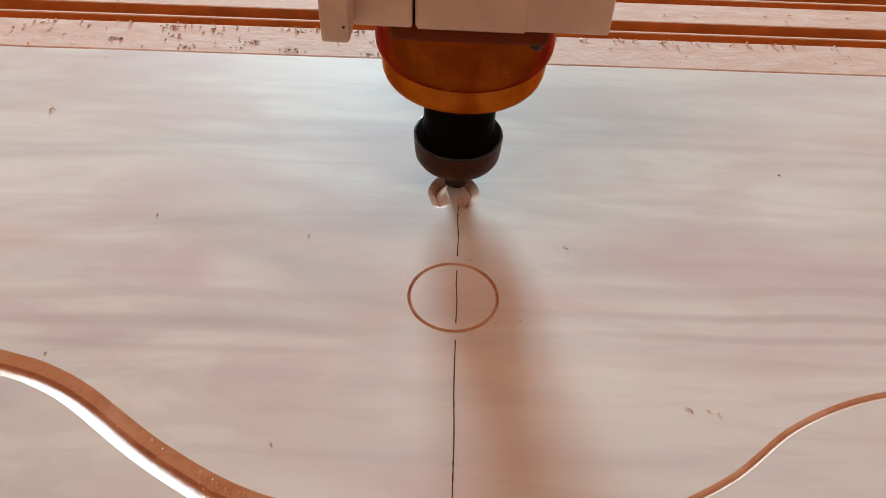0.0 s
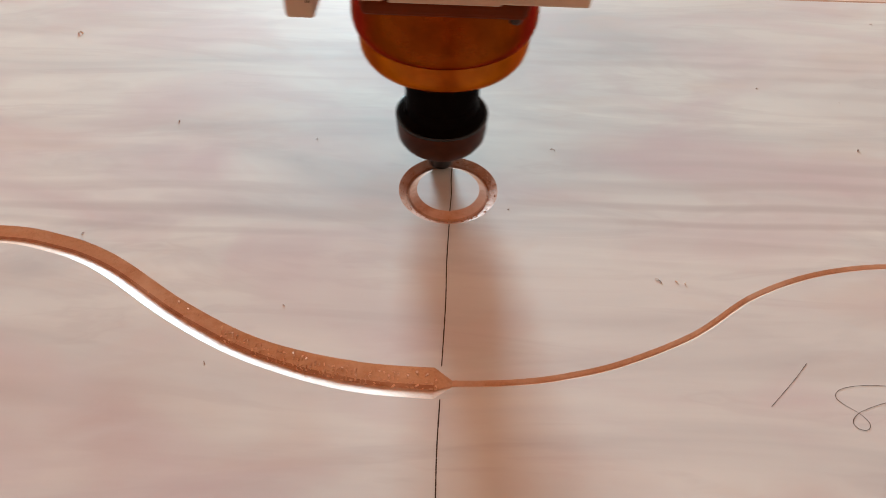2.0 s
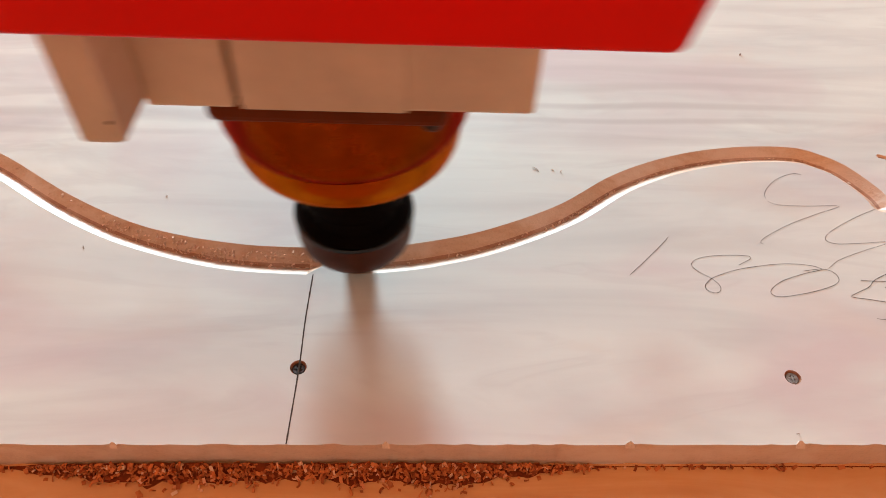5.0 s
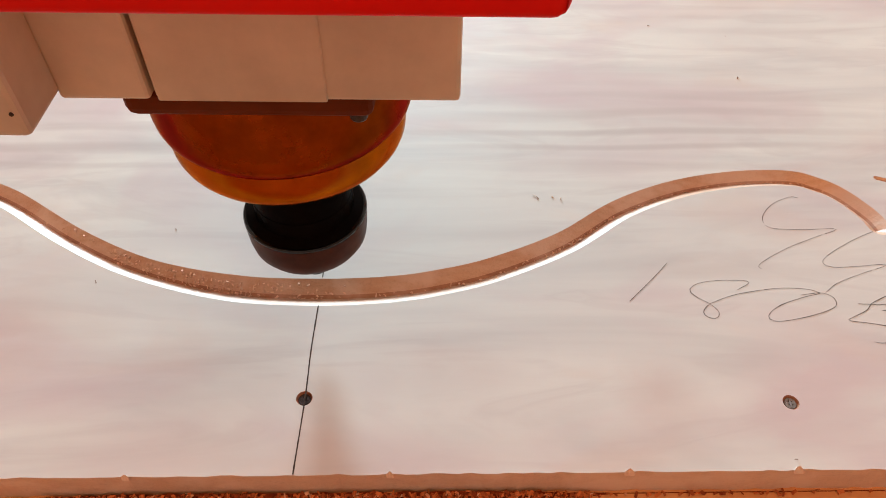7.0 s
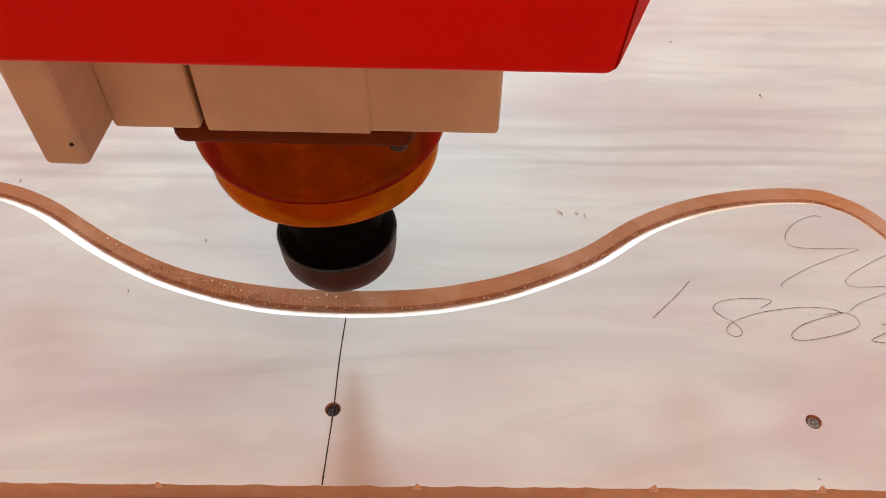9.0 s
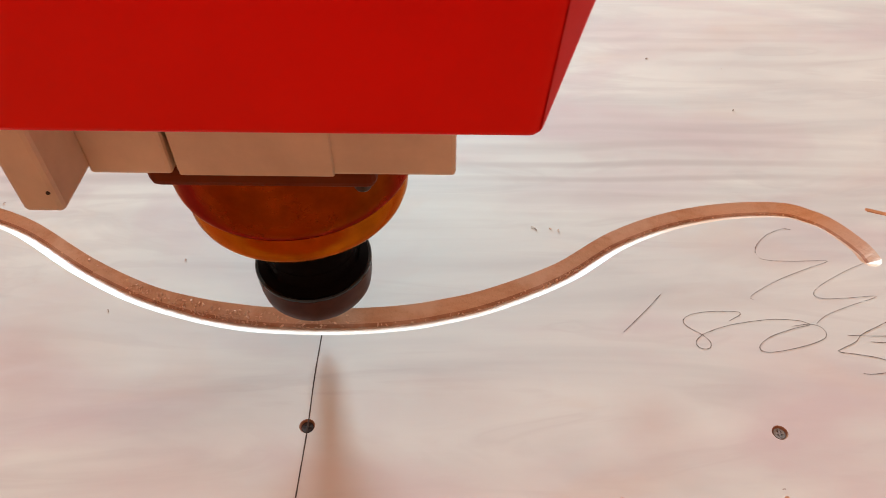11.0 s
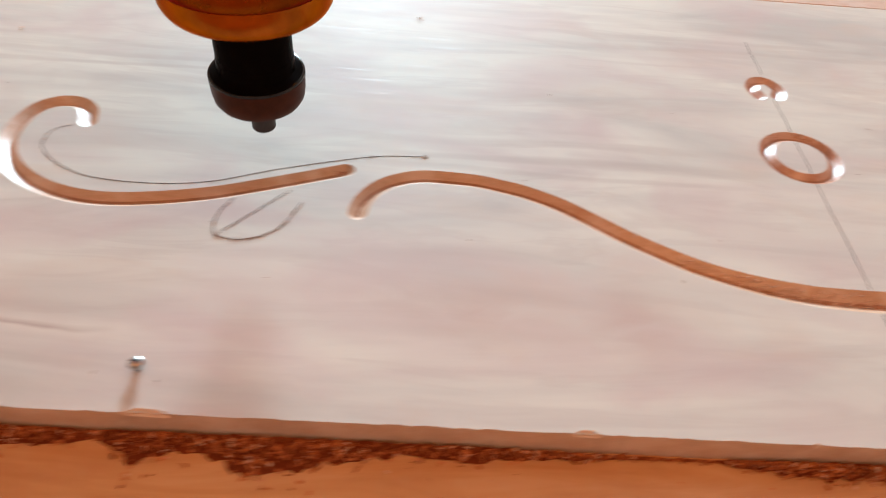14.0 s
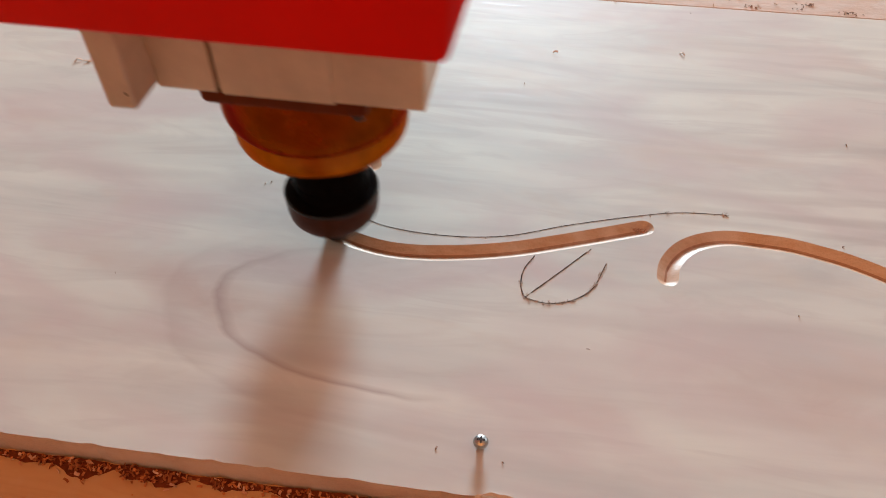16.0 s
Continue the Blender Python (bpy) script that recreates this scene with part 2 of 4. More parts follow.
FACE = board_face_material()
CUT = cut_wood_material("fresh_cut_wood", (0.62, 0.41, 0.285), (0.54, 0.31, 0.19))
REDDER_CUT = cut_wood_material("redder_cut_wood", (0.56, 0.31, 0.21), (0.46, 0.22, 0.13))
# dust and groove-bottom shade, put into one dark colour
DUST_SHADE = cut_wood_material("groove_dust_shade", (0.42, 0.20, 0.11), (0.28, 0.11, 0.055))
EDGE = cut_wood_material("sawn_board_edge", (0.74, 0.57, 0.46), (0.66, 0.48, 0.37))
BED = bed_material()
PLANK = dusty_plank_material()
# slat sides: the slot's shade put into a deeper orange
SLOT = plain_material("slot_shade_wood", (0.60, 0.20, 0.045), 0.5, 0, 0.15, 30, 0.1)
PENCIL = plain_material("pencil_graphite", (0.085, 0.062, 0.050), 0.9, 0, 0.2, 900, 0.3, 0.05)
# plain steel; the warm wood it reflects is put into the colour
NOSE = plain_material("reflection_tinted_steel", (0.43, 0.112, 0.012), 0.20, 0.95, 0.22, 45, 0.03)
BLACK = plain_material("black_oxide_steel", (0.006, 0.004, 0.0035), 0.24, 0.0, 0.15, 120, 0.03, 0.04)
BLACK.node_tree.nodes["Principled BSDF"].inputs["IOR"].default_value = 1.15
RIM = plain_material("polished_black_steel", (0.006, 0.005, 0.005), 0.12, 0.0, 0.15, 120, 0.02, 0.45)
# nut side: the board's brown reflection put into the colour
NUT_LOW = plain_material("brown_reflection_steel", (0.070, 0.022, 0.011), 0.34, 0.0, 0.15, 120, 0.03, 0.06)
# darker copy of NOSE: its weaker board reflection put into the colour
COLLAR = plain_material("dark_reflection_steel", (0.26, 0.056, 0.006), 0.28, 0.95, 0.24, 55, 0.03)
for tinted, tint in ((NOSE, (0.92, 0.44, 0.15, 1)), (COLLAR, (0.75, 0.28, 0.07, 1))):
    tinted.node_tree.nodes["Principled BSDF"].inputs["Specular Tint"].default_value = tint
CARBIDE = plain_material("carbide_bit", (0.035, 0.022, 0.018), 0.45, 0.2, 0.15, 300, 0.05)
BEIGE = plain_material("beige_cast_paint", (0.72, 0.56, 0.42), 0.50, 0, 0.12, 28, 0.12)
FLANGE = plain_material("brown_flange_paint", (0.15, 0.030, 0.008), 0.6, 0.0, 0.12, 60, 0.08, 0.08)
RED = plain_material("red_powder_coat", (0.74, 0.004, 0.003), 0.40, 0, 0.05, 25, 0.04, 0.12)
STEEL = plain_material("zinc_screw", (0.52, 0.50, 0.48), 0.33, 0.95, 0.2, 400, 0.1)
DULL = plain_material("dull_zinc_screw", (0.27, 0.25, 0.235), 0.55, 0.5, 0.2, 400, 0.2)
RUST = plain_material("dark_screw", (0.06, 0.045, 0.04), 0.5, 0.6, 0.2, 400, 0.2)
WALL = plain_material("tan_wall_paint", (0.44, 0.31, 0.23), 0.85, 0, 0.03, 3, 0.1)
FLOOR = plain_material("concrete_floor", (0.24, 0.19, 0.16), 0.8, 0, 0.15, 4, 0.2)
FRAME = plain_material("white_window_paint", (0.78, 0.78, 0.76), 0.4, 0, 0.04, 12, 0.05)
CHIP = chip_material("wood_chips_dark", (0.22, 0.050, 0.014), (0.50, 0.165, 0.055))
PALE_CHIP = chip_material("wood_chips_pale", (0.62, 0.46, 0.36), (0.70, 0.56, 0.46))
SPECK = chip_material("grey_crumbs", (0.27, 0.20, 0.16), (0.40, 0.31, 0.26))
FUZZ = chip_material("groove_fuzz", (0.56, 0.35, 0.24), (0.66, 0.46, 0.35))
RED_FUZZ = chip_material("ring_fuzz", (0.38, 0.15, 0.08), (0.50, 0.24, 0.14))


def glass_material():
    m, n, l, b = material("window_glass", 0.02)
    b.inputs["Transmission Weight"].default_value = 1.0
    return m


GLASS = glass_material()
AMBER = plain_material("amber_fill_sheet", (0.75, 0.45, 0.22), 0.5, 0, 0.05, 8)


# ---- mesh tools ----
def part(name, bm, mats, parent=None, label="", smooth=False):
    me = bpy.data.meshes.new(name)
    bmesh.ops.recalc_face_normals(bm, faces=bm.faces)
    if smooth:
        for f in bm.faces:
            f.smooth = True
        for e in bm.edges:
            if len(e.link_faces) == 2 and e.calc_face_angle() > radians(32):
                e.smooth = False
    bm.to_mesh(me)
    bm.free()
    for mt in mats if isinstance(mats, (list, tuple)) else [mats]:
        me.materials.append(mt)
    ob = new(name, me)
    ob.parent = parent
    if label:
        ob["label"] = label
    return ob


def box(bm, x0, x1, y0, y1, z0, z1, bevel=0.0, segs=2):
    made = bmesh.ops.create_cube(bm, size=1, matrix=Matrix.Translation(((x0 + x1) / 2, (y0 + y1) / 2, (z0 + z1) / 2))
                                 @ Matrix.Diagonal((x1 - x0, y1 - y0, z1 - z0, 1)))
    if bevel:
        edges = list({e for v in made["verts"] for e in v.link_edges})
        bmesh.ops.bevel(bm, geom=edges, offset=bevel, segments=segs, affect="EDGES", profile=0.5)
    return bm


def lathe(profile, steps=64):
    """A closed turned body from (radius, height) pairs, bottom to top."""
    bm = bmesh.new()
    rings = []
    for r, z in profile:
        if r < 1e-6:
            rings.append([bm.verts.new((0, 0, z))])
        else:
            rings.append([bm.verts.new((r * math.cos(2 * math.pi * k / steps), r * math.sin(2 * math.pi * k / steps), z)) for k in range(steps)])
    for a, b in zip(rings, rings[1:]):
        for k in range(steps):
            j = (k + 1) % steps
            if len(a) == 1:
                bm.faces.new((a[0], b[j], b[k]))
            elif len(b) == 1:
                bm.faces.new((a[k], a[j], b[0]))
            else:
                bm.faces.new((a[k], a[j], b[j], b[k]))
    for ring in (rings[0], rings[-1]):
        if len(ring) > 1:
            bm.faces.new(ring)
    return bm


def spline(points, step):
    """A Catmull-Rom curve through the points, sampled evenly."""
    p = np.array(points, float)
    p = np.vstack([2 * p[0] - p[1], p, 2 * p[-1] - p[-2]])
    out = []
    for a, b, c, d in zip(p, p[1:], p[2:], p[3:]):
        for s in np.linspace(0, 1, 24, endpoint=False):
            out.append(0.5 * (2 * b + (c - a) * s + (2 * a - 5 * b + 4 * c - d) * s**2 + (3 * b - a - 3 * c + d) * s**3))
    out = np.array(out + [p[-2]])
    run = np.r_[0, np.cumsum(np.linalg.norm(np.diff(out, axis=0), axis=1))]
    at = np.linspace(0, run[-1], max(2, int(run[-1] / step) + 1))
    return np.stack([np.interp(at, run, out[:, k]) for k in range(out.shape[1])], 1)


def sides(c):
    t = np.gradient(c, axis=0)
    t /= np.linalg.norm(t, axis=1)[:, None]
    return t, np.stack([-t[:, 1], t[:, 0]], 1)


# ---- the carved panel: its drawing in plan ----
MID_DEEP = 0.80                           # the knee of a groove wall
DEEP = 0.68                               # depth of a vee groove over its half width
THICK = 0.016
MAIN = [(-0.2722, 0.0915), (-0.2705, 0.1010), (-0.264, 0.1120), (-0.254, 0.1200), (-0.239, 0.1254), (-0.221, 0.1257), (-0.206, 0.1248),
        (-0.191, 0.1215), (-0.1765, 0.1172), (-0.1564, 0.1076), (-0.1214, 0.0849), (-0.0896, 0.0684), (-0.0618, 0.0593), (-0.035, 0.0542), (-0.012, 0.0529),
        (0.010, 0.0531), (0.032, 0.0550), (0.0513, 0.0587), (0.077, 0.0668), (0.111, 0.0838), (0.141, 0.1062), (0.171, 0.1207), (0.202, 0.1284),
        (0.2305, 0.1298), (0.2435, 0.1250), (0.2525, 0.1178), (0.2612, 0.1040), (0.2635, 0.0960)]
CURL = [(-0.4400, 0.1540), (-0.4440, 0.1655), (-0.4528, 0.1718), (-0.4640, 0.1713), (-0.4733, 0.1635), (-0.4780, 0.1485), (-0.4772, 0.1310),
        (-0.4695, 0.1146), (-0.4548, 0.1010), (-0.4355, 0.0921), (-0.4130, 0.0882), (-0.3865, 0.0906), (-0.3545, 0.0980), (-0.3235, 0.1095),
        (-0.2940, 0.1215), (-0.2830, 0.1262)]
CURL_EAST = [(0.2760, 0.1305), (0.2930, 0.1240), (0.3170, 0.1130), (0.3430, 0.1040), (0.3690, 0.0990), (0.3970, 0.0970), (0.4140, 0.0990),
             (0.4310, 0.1070), (0.4480, 0.1220), (0.4570, 0.1370), (0.4600, 0.1560), (0.4550, 0.1700), (0.4440, 0.1750), (0.4320, 0.1730),
             (0.4240, 0.1660), (0.4225, 0.1570)]
HOOK = [(-0.0098, 0.2385), (-0.0120, 0.2470), (-0.0090, 0.2550), (-0.0030, 0.2585), (0.0035, 0.2550), (0.0065, 0.2475), (0.0040, 0.2390)]
RING_C, RING_R, RING_W, RING_THIN = (-0.0015, 0.1715), 0.0212, 0.0048, 0.0009


def main_width(c):
    return np.interp(c[:, 0], [-0.28, -0.2, -0.12, -0.075, -0.04, 0, 0.05, 0.11, 0.2, 0.28], [0.0055, 0.0058, 0.0060, 0.0063, 0.0073, 0.0076, 0.0073, 0.0067, 0.0060, 0.0055])


def edge_y(x):
    return -0.0316 + 0.0187 * x


def far_y(x):
    return 0.3838 + 0.0180 * x


def groove(bm, c, w, caps=10, wall=1):
    """A vee groove along c in the plane z = 0: its walls, and the edges of its rim."""
    t, s = sides(c)
    low = [bm.verts.new((*p, -DEEP * r)) for p, r in zip(c, w)]
    left = [bm.verts.new((*(p + r * q), 0)) for p, q, r in zip(c, s, w)]
    right = [bm.verts.new((*(p - r * q), 0)) for p, q, r in zip(c, s, w)]
    arcs = []
    for k, sign in ((-1, 1), (0, -1)):
        arc = []
        for a in np.linspace(0, math.pi, caps + 1)[1:-1]:
            d = sign * (s[k] * math.cos(a) + t[k] * math.sin(a))
            arc.append(bm.verts.new((*(c[k] + w[k] * d), 0)))
        arcs.append(arc)
    rim = left + arcs[0] + right[::-1] + arcs[1]
    # red-brown dust, shade put into its colour, along the bottom of the south-facing wall
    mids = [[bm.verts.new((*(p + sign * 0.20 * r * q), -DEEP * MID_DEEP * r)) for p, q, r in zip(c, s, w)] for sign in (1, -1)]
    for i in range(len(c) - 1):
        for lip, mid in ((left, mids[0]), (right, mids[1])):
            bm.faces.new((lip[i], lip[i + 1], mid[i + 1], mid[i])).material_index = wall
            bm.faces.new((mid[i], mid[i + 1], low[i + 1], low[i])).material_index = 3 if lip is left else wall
    for arc, k, a, b, ma, mb in ((arcs[0], -1, left[-1], right[-1], mids[0][-1], mids[1][-1]), (arcs[1], 0, right[0], left[0], mids[1][0], mids[0][0])):
        row = [a, *arc, b]
        inner = [ma, *(bm.verts.new((*(np.array(v.co[:2]) * 0.20 + c[k] * 0.80), -DEEP * MID_DEEP * w[k])) for v in arc), mb]
        for u, v, x, y in zip(row, row[1:], inner, inner[1:]):
            bm.faces.new((u, v, y, x)).material_index = wall
            bm.faces.new((x, y, low[k])).material_index = wall
    return rim


def circle(bm, r, n=96, z=0.0, centre=RING_C):
    return [bm.verts.new((centre[0] + r * math.cos(2 * math.pi * k / n), centre[1] + r * math.sin(2 * math.pi * k / n), z)) for k in range(n)]


def loop_edges(bm, vs):
    out = []
    for a, b in zip(vs, vs[1:] + vs[:1]):
        e = bm.edges.get((a, b))
        out.append(e if e else bm.edges.new((a, b)))
    return out


def carved_panel():
    root = tagged(new("carved_panel"), "pale wooden board with carved scroll grooves on the router bed", "board")
    bm = bmesh.new()
    rims = []
    c = spline(MAIN, 0.0022)
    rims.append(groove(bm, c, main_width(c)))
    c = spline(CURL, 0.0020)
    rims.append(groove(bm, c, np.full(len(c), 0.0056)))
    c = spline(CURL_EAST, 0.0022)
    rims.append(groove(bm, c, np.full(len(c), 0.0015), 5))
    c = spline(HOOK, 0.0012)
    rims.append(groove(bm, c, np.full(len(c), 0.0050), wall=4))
    outer, mid, inner = circle(bm, RING_R + RING_W), circle(bm, RING_R, z=-DEEP * RING_W), circle(bm, RING_R - RING_W)
    knee_out, knee_in = (circle(bm, RING_R + o * 0.20 * RING_W, z=-DEEP * MID_DEEP * RING_W) for o in (1, -1))
    for a, b in ((outer, knee_out), (knee_out, mid), (mid, knee_in), (knee_in, inner)):
        for k in range(len(a)):
            j = (k + 1) % len(a)
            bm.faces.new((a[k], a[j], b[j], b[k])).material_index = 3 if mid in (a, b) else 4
    # countersunk holes of the two flush screws, recess shade put into their colour
    holes = []
    for x, y in ((0.0, 0.0), (0.19, 0.0)):
        rim, low = circle(bm, 0.0032, 20, 0, (x, y)), circle(bm, 0.0026, 20, -0.0013, (x, y))
        for k in range(20):
            j = (k + 1) % 20
            bm.faces.new((rim[k], rim[j], low[j], low[k])).material_index = 3
        bm.faces.new(low).material_index = 3
        holes.append(rim)
    # the outline, with a splintered near edge
    rng = random.Random(4)
    near, far = [], []
    for k in range(401):
        x = -1.0 + 1.9 * k / 400
        rough = 0.00035 * rng.random() ** 3 * 2 + 0.00014 * noise.noise((x * 60, 0, 0))
        near.append(bm.verts.new((x, edge_y(x) + rough, 0)))
    for k in range(41):
        x = 0.9 - 1.9 * k / 40
        far.append(bm.verts.new((x, far_y(x) + 0.0008 * noise.noise((x * 30, 5, 0)), 0)))
    border = near + far
    edges = loop_edges(bm, border)
    for rim in (*rims, *holes, outer):
        edges += loop_edges(bm, rim)
    bmesh.ops.triangle_fill(bm, use_beauty=True, use_dissolve=False, edges=edges)
    bm.faces.new(inner)
    under = [bm.verts.new((v.co.x, v.co.y, -THICK)) for v in border]
    for k in range(len(border)):
        j = (k + 1) % len(border)
        bm.faces.new((border[k], border[j], under[j], under[k])).material_index = 2
    bm.faces.new(under[::-1]).material_index = 2
    part("board", bm, [FACE, CUT, EDGE, DUST_SHADE, REDDER_CUT], root)
    for x, ln, dp in ((-0.160, 0.012, 0.0022), (-0.345, 0.020, 0.0026), (0.122, 0.004, 0.0012), (0.184, 0.004, 0.0014), (0.035, 0.003, 0.0010), (-0.06, 0.003, 0.0010)):
        bm = bmesh.new()
        top = [bm.verts.new((x + ln * (k / 6 - 0.5), edge_y(x) + dp * (1 - (k / 3 - 1) ** 2) * rng.uniform(0.5, 1), 0.0003 + 0.0007 * (k in (2, 3, 4)))) for k in range(7)]
        low = [bm.verts.new((x + ln * (k / 6 - 0.5), edge_y(x) - 0.0006, -0.0015)) for k in range(7)]
        back = [bm.verts.new((v.co.x, v.co.y + 0.0004, -0.0005)) for v in top]
        for k in range(6):
            bm.faces.new((top[k], top[k + 1], low[k + 1], low[k]))
            bm.faces.new((top[k], top[k + 1], back[k + 1], back[k]))
        part("edge_splinter", bm, EDGE, root)
    return root


def plug(bm, c, s, w, thin, lead=None, tail=None):
    """Uncut wood that still fills a wide groove, with the thin first cut along its middle."""
    rows = []
    for p, q, r in zip(c, s, w):
        prof = ((r, 0), (thin, 0), (0, -DEEP * (3.4 if thin < 0.001 else 1.6) * thin), (-thin, 0), (-r, 0), (0, -DEEP * r + 0.00003))
        ahead = np.zeros(2) if lead is None or rows else lead
        rows.append([bm.verts.new((*(p + o * q + (ahead if abs(o) < r * 0.9 and z > -DEEP * r * 0.9 else 0)), z)) for o, z in prof])
    for a, b in zip(rows, rows[1:]):
        for k in range(6):
            j = (k + 1) % 6
            f = bm.faces.new((a[k], a[j], b[j], b[k]))
            f.material_index = 0 if k in (0, 3) else 1
    if tail is not None:                  # the rounded end of the groove is still full too
        end = rows.pop()
        arc = [bm.verts.new((*(c[-1] + w[-1] * (s[-1] * math.cos(a) + tail * math.sin(a))), 0)) for a in np.linspace(0, math.pi, 11)[1:-1]]
        bm.faces.new([end[1], end[0], *arc, end[4], end[3]]).material_index = 0
        bm.faces.new([end[1], end[2], end[3]]).material_index = 1
        rim = [end[0], *arc, end[4]]
        for u, v in zip(rim, rim[1:]):
            bm.faces.new((u, v, end[5])).material_index = 1
        rows = rows[:1]
    for row in {id(r): r for r in (rows[0], rows[-1])}.values():
        for tri in ((0, 1, 2), (0, 2, 5), (2, 3, 4), (2, 4, 5)):
            bm.faces.new([row[k] for k in tri]).material_index = 1


UNCUT = []                                # pieces with the moment at which the cutter takes them


def uncut_wood(panel):
    c = spline(MAIN, 0.0022)
    t, s = sides(c)
    w = main_width(c)
    first = int(np.argmax(c[:, 0] > -0.0030))   # the west groove ends here in a blunt point
    k = first
    while k < len(c) - 1:
        e = min(k + 4, len(c) - 1)
        bm = bmesh.new()
        pick = [k, e] if k == first else list(range(k, e + 1))
        plug(bm, c[pick], s[pick], w[pick], 0.0016, t[k] * w[k] if k == first else None, t[e] if e == len(c) - 1 else None)
        UNCUT.append((part("uncut_strip", bm, [FACE, CUT], panel), cut_moment(c[(k + e) // 2])))
        k = e
    n = 96
    a = np.linspace(0, 2 * math.pi, n + 1)
    c = np.stack([RING_C[0] + RING_R * np.cos(a), RING_C[1] + RING_R * np.sin(a)], 1)
    s = np.stack([np.cos(a), np.sin(a)], 1)
    for k in range(0, n, 4):
        bm = bmesh.new()
        plug(bm, c[k:k + 5], s[k:k + 5], np.full(5, RING_W), RING_THIN)
        turn = (math.degrees(a[k + 2]) + 90) % 360
        UNCUT.append((part("uncut_strip", bm, [FACE, CUT], panel), 1.0 + 0.61 * turn / 360))


RIGHT_CUT = [(3.85, 0.2640), (4.0, 0.2480), (4.25, 0.1905), (4.5, 0.1313), (4.75, 0.0750), (5.0, 0.0187), (5.08, 0.0040)]


def cut_moment(p):
    if p[0] > 0.25:                       # the hooked end, taken along its length
        return 3.83 + 0.17 * (p[1] - 0.0955) / 0.026
    return float(np.interp(-p[0], [-x for _, x in RIGHT_CUT], [t for t, _ in RIGHT_CUT]))


def main_y(x):
    c = spline(MAIN, 0.002)
    return float(np.interp(x, c[:, 0], c[:, 1]))


# ---- marks drawn on the panel ----
def ribbon(bm, points, width, step=0.0015, z=0.00012, broken=0.0, rng=None):
    c = spline(points, step)
    t, s = sides(c)
    prev = None
    for i, (p, q) in enumerate(zip(c, s)):
        w = width * (0.75 + 0.5 * noise.noise((p[0] * 300, p[1] * 300, 3)) * 0.8)
        row = [bm.verts.new((*(p + o * w / 2 * q), z)) for o in (-1, 1)]
        if prev and not (broken and rng.random() < broken):
            bm.faces.new((prev[0], prev[1], row[1], row[0]))
        prev = row


def drawn(name, label, strokes, width, broken=0.0):
    rng = random.Random(11)
    bm = bmesh.new()
    for st in strokes:
        ribbon(bm, st, width, broken=broken, rng=rng)
    return tagged(part(name, bm, PENCIL), label, "pencil mark")


SCROLL = [(-0.4475, 0.1490), (-0.4555, 0.1440), (-0.4577, 0.1340), (-0.4547, 0.1250), (-0.4425, 0.1140), (-0.4215, 0.1050), (-0.3883, 0.1030), (-0.3560, 0.1080),
          (-0.3248, 0.1210), (-0.2917, 0.1330), (-0.2645, 0.1410), (-0.2395, 0.1435)]
LEAF = [[(-0.3400, 0.0960), (-0.3450, 0.0850), (-0.3455, 0.0740), (-0.3430, 0.0670)], [(-0.3110, 0.1055), (-0.3270, 0.0860), (-0.3430, 0.0670)],
        [(-0.3430, 0.0670), (-0.3330, 0.0650), (-0.3210, 0.0680), (-0.3100, 0.0780), (-0.3030, 0.0965)]]


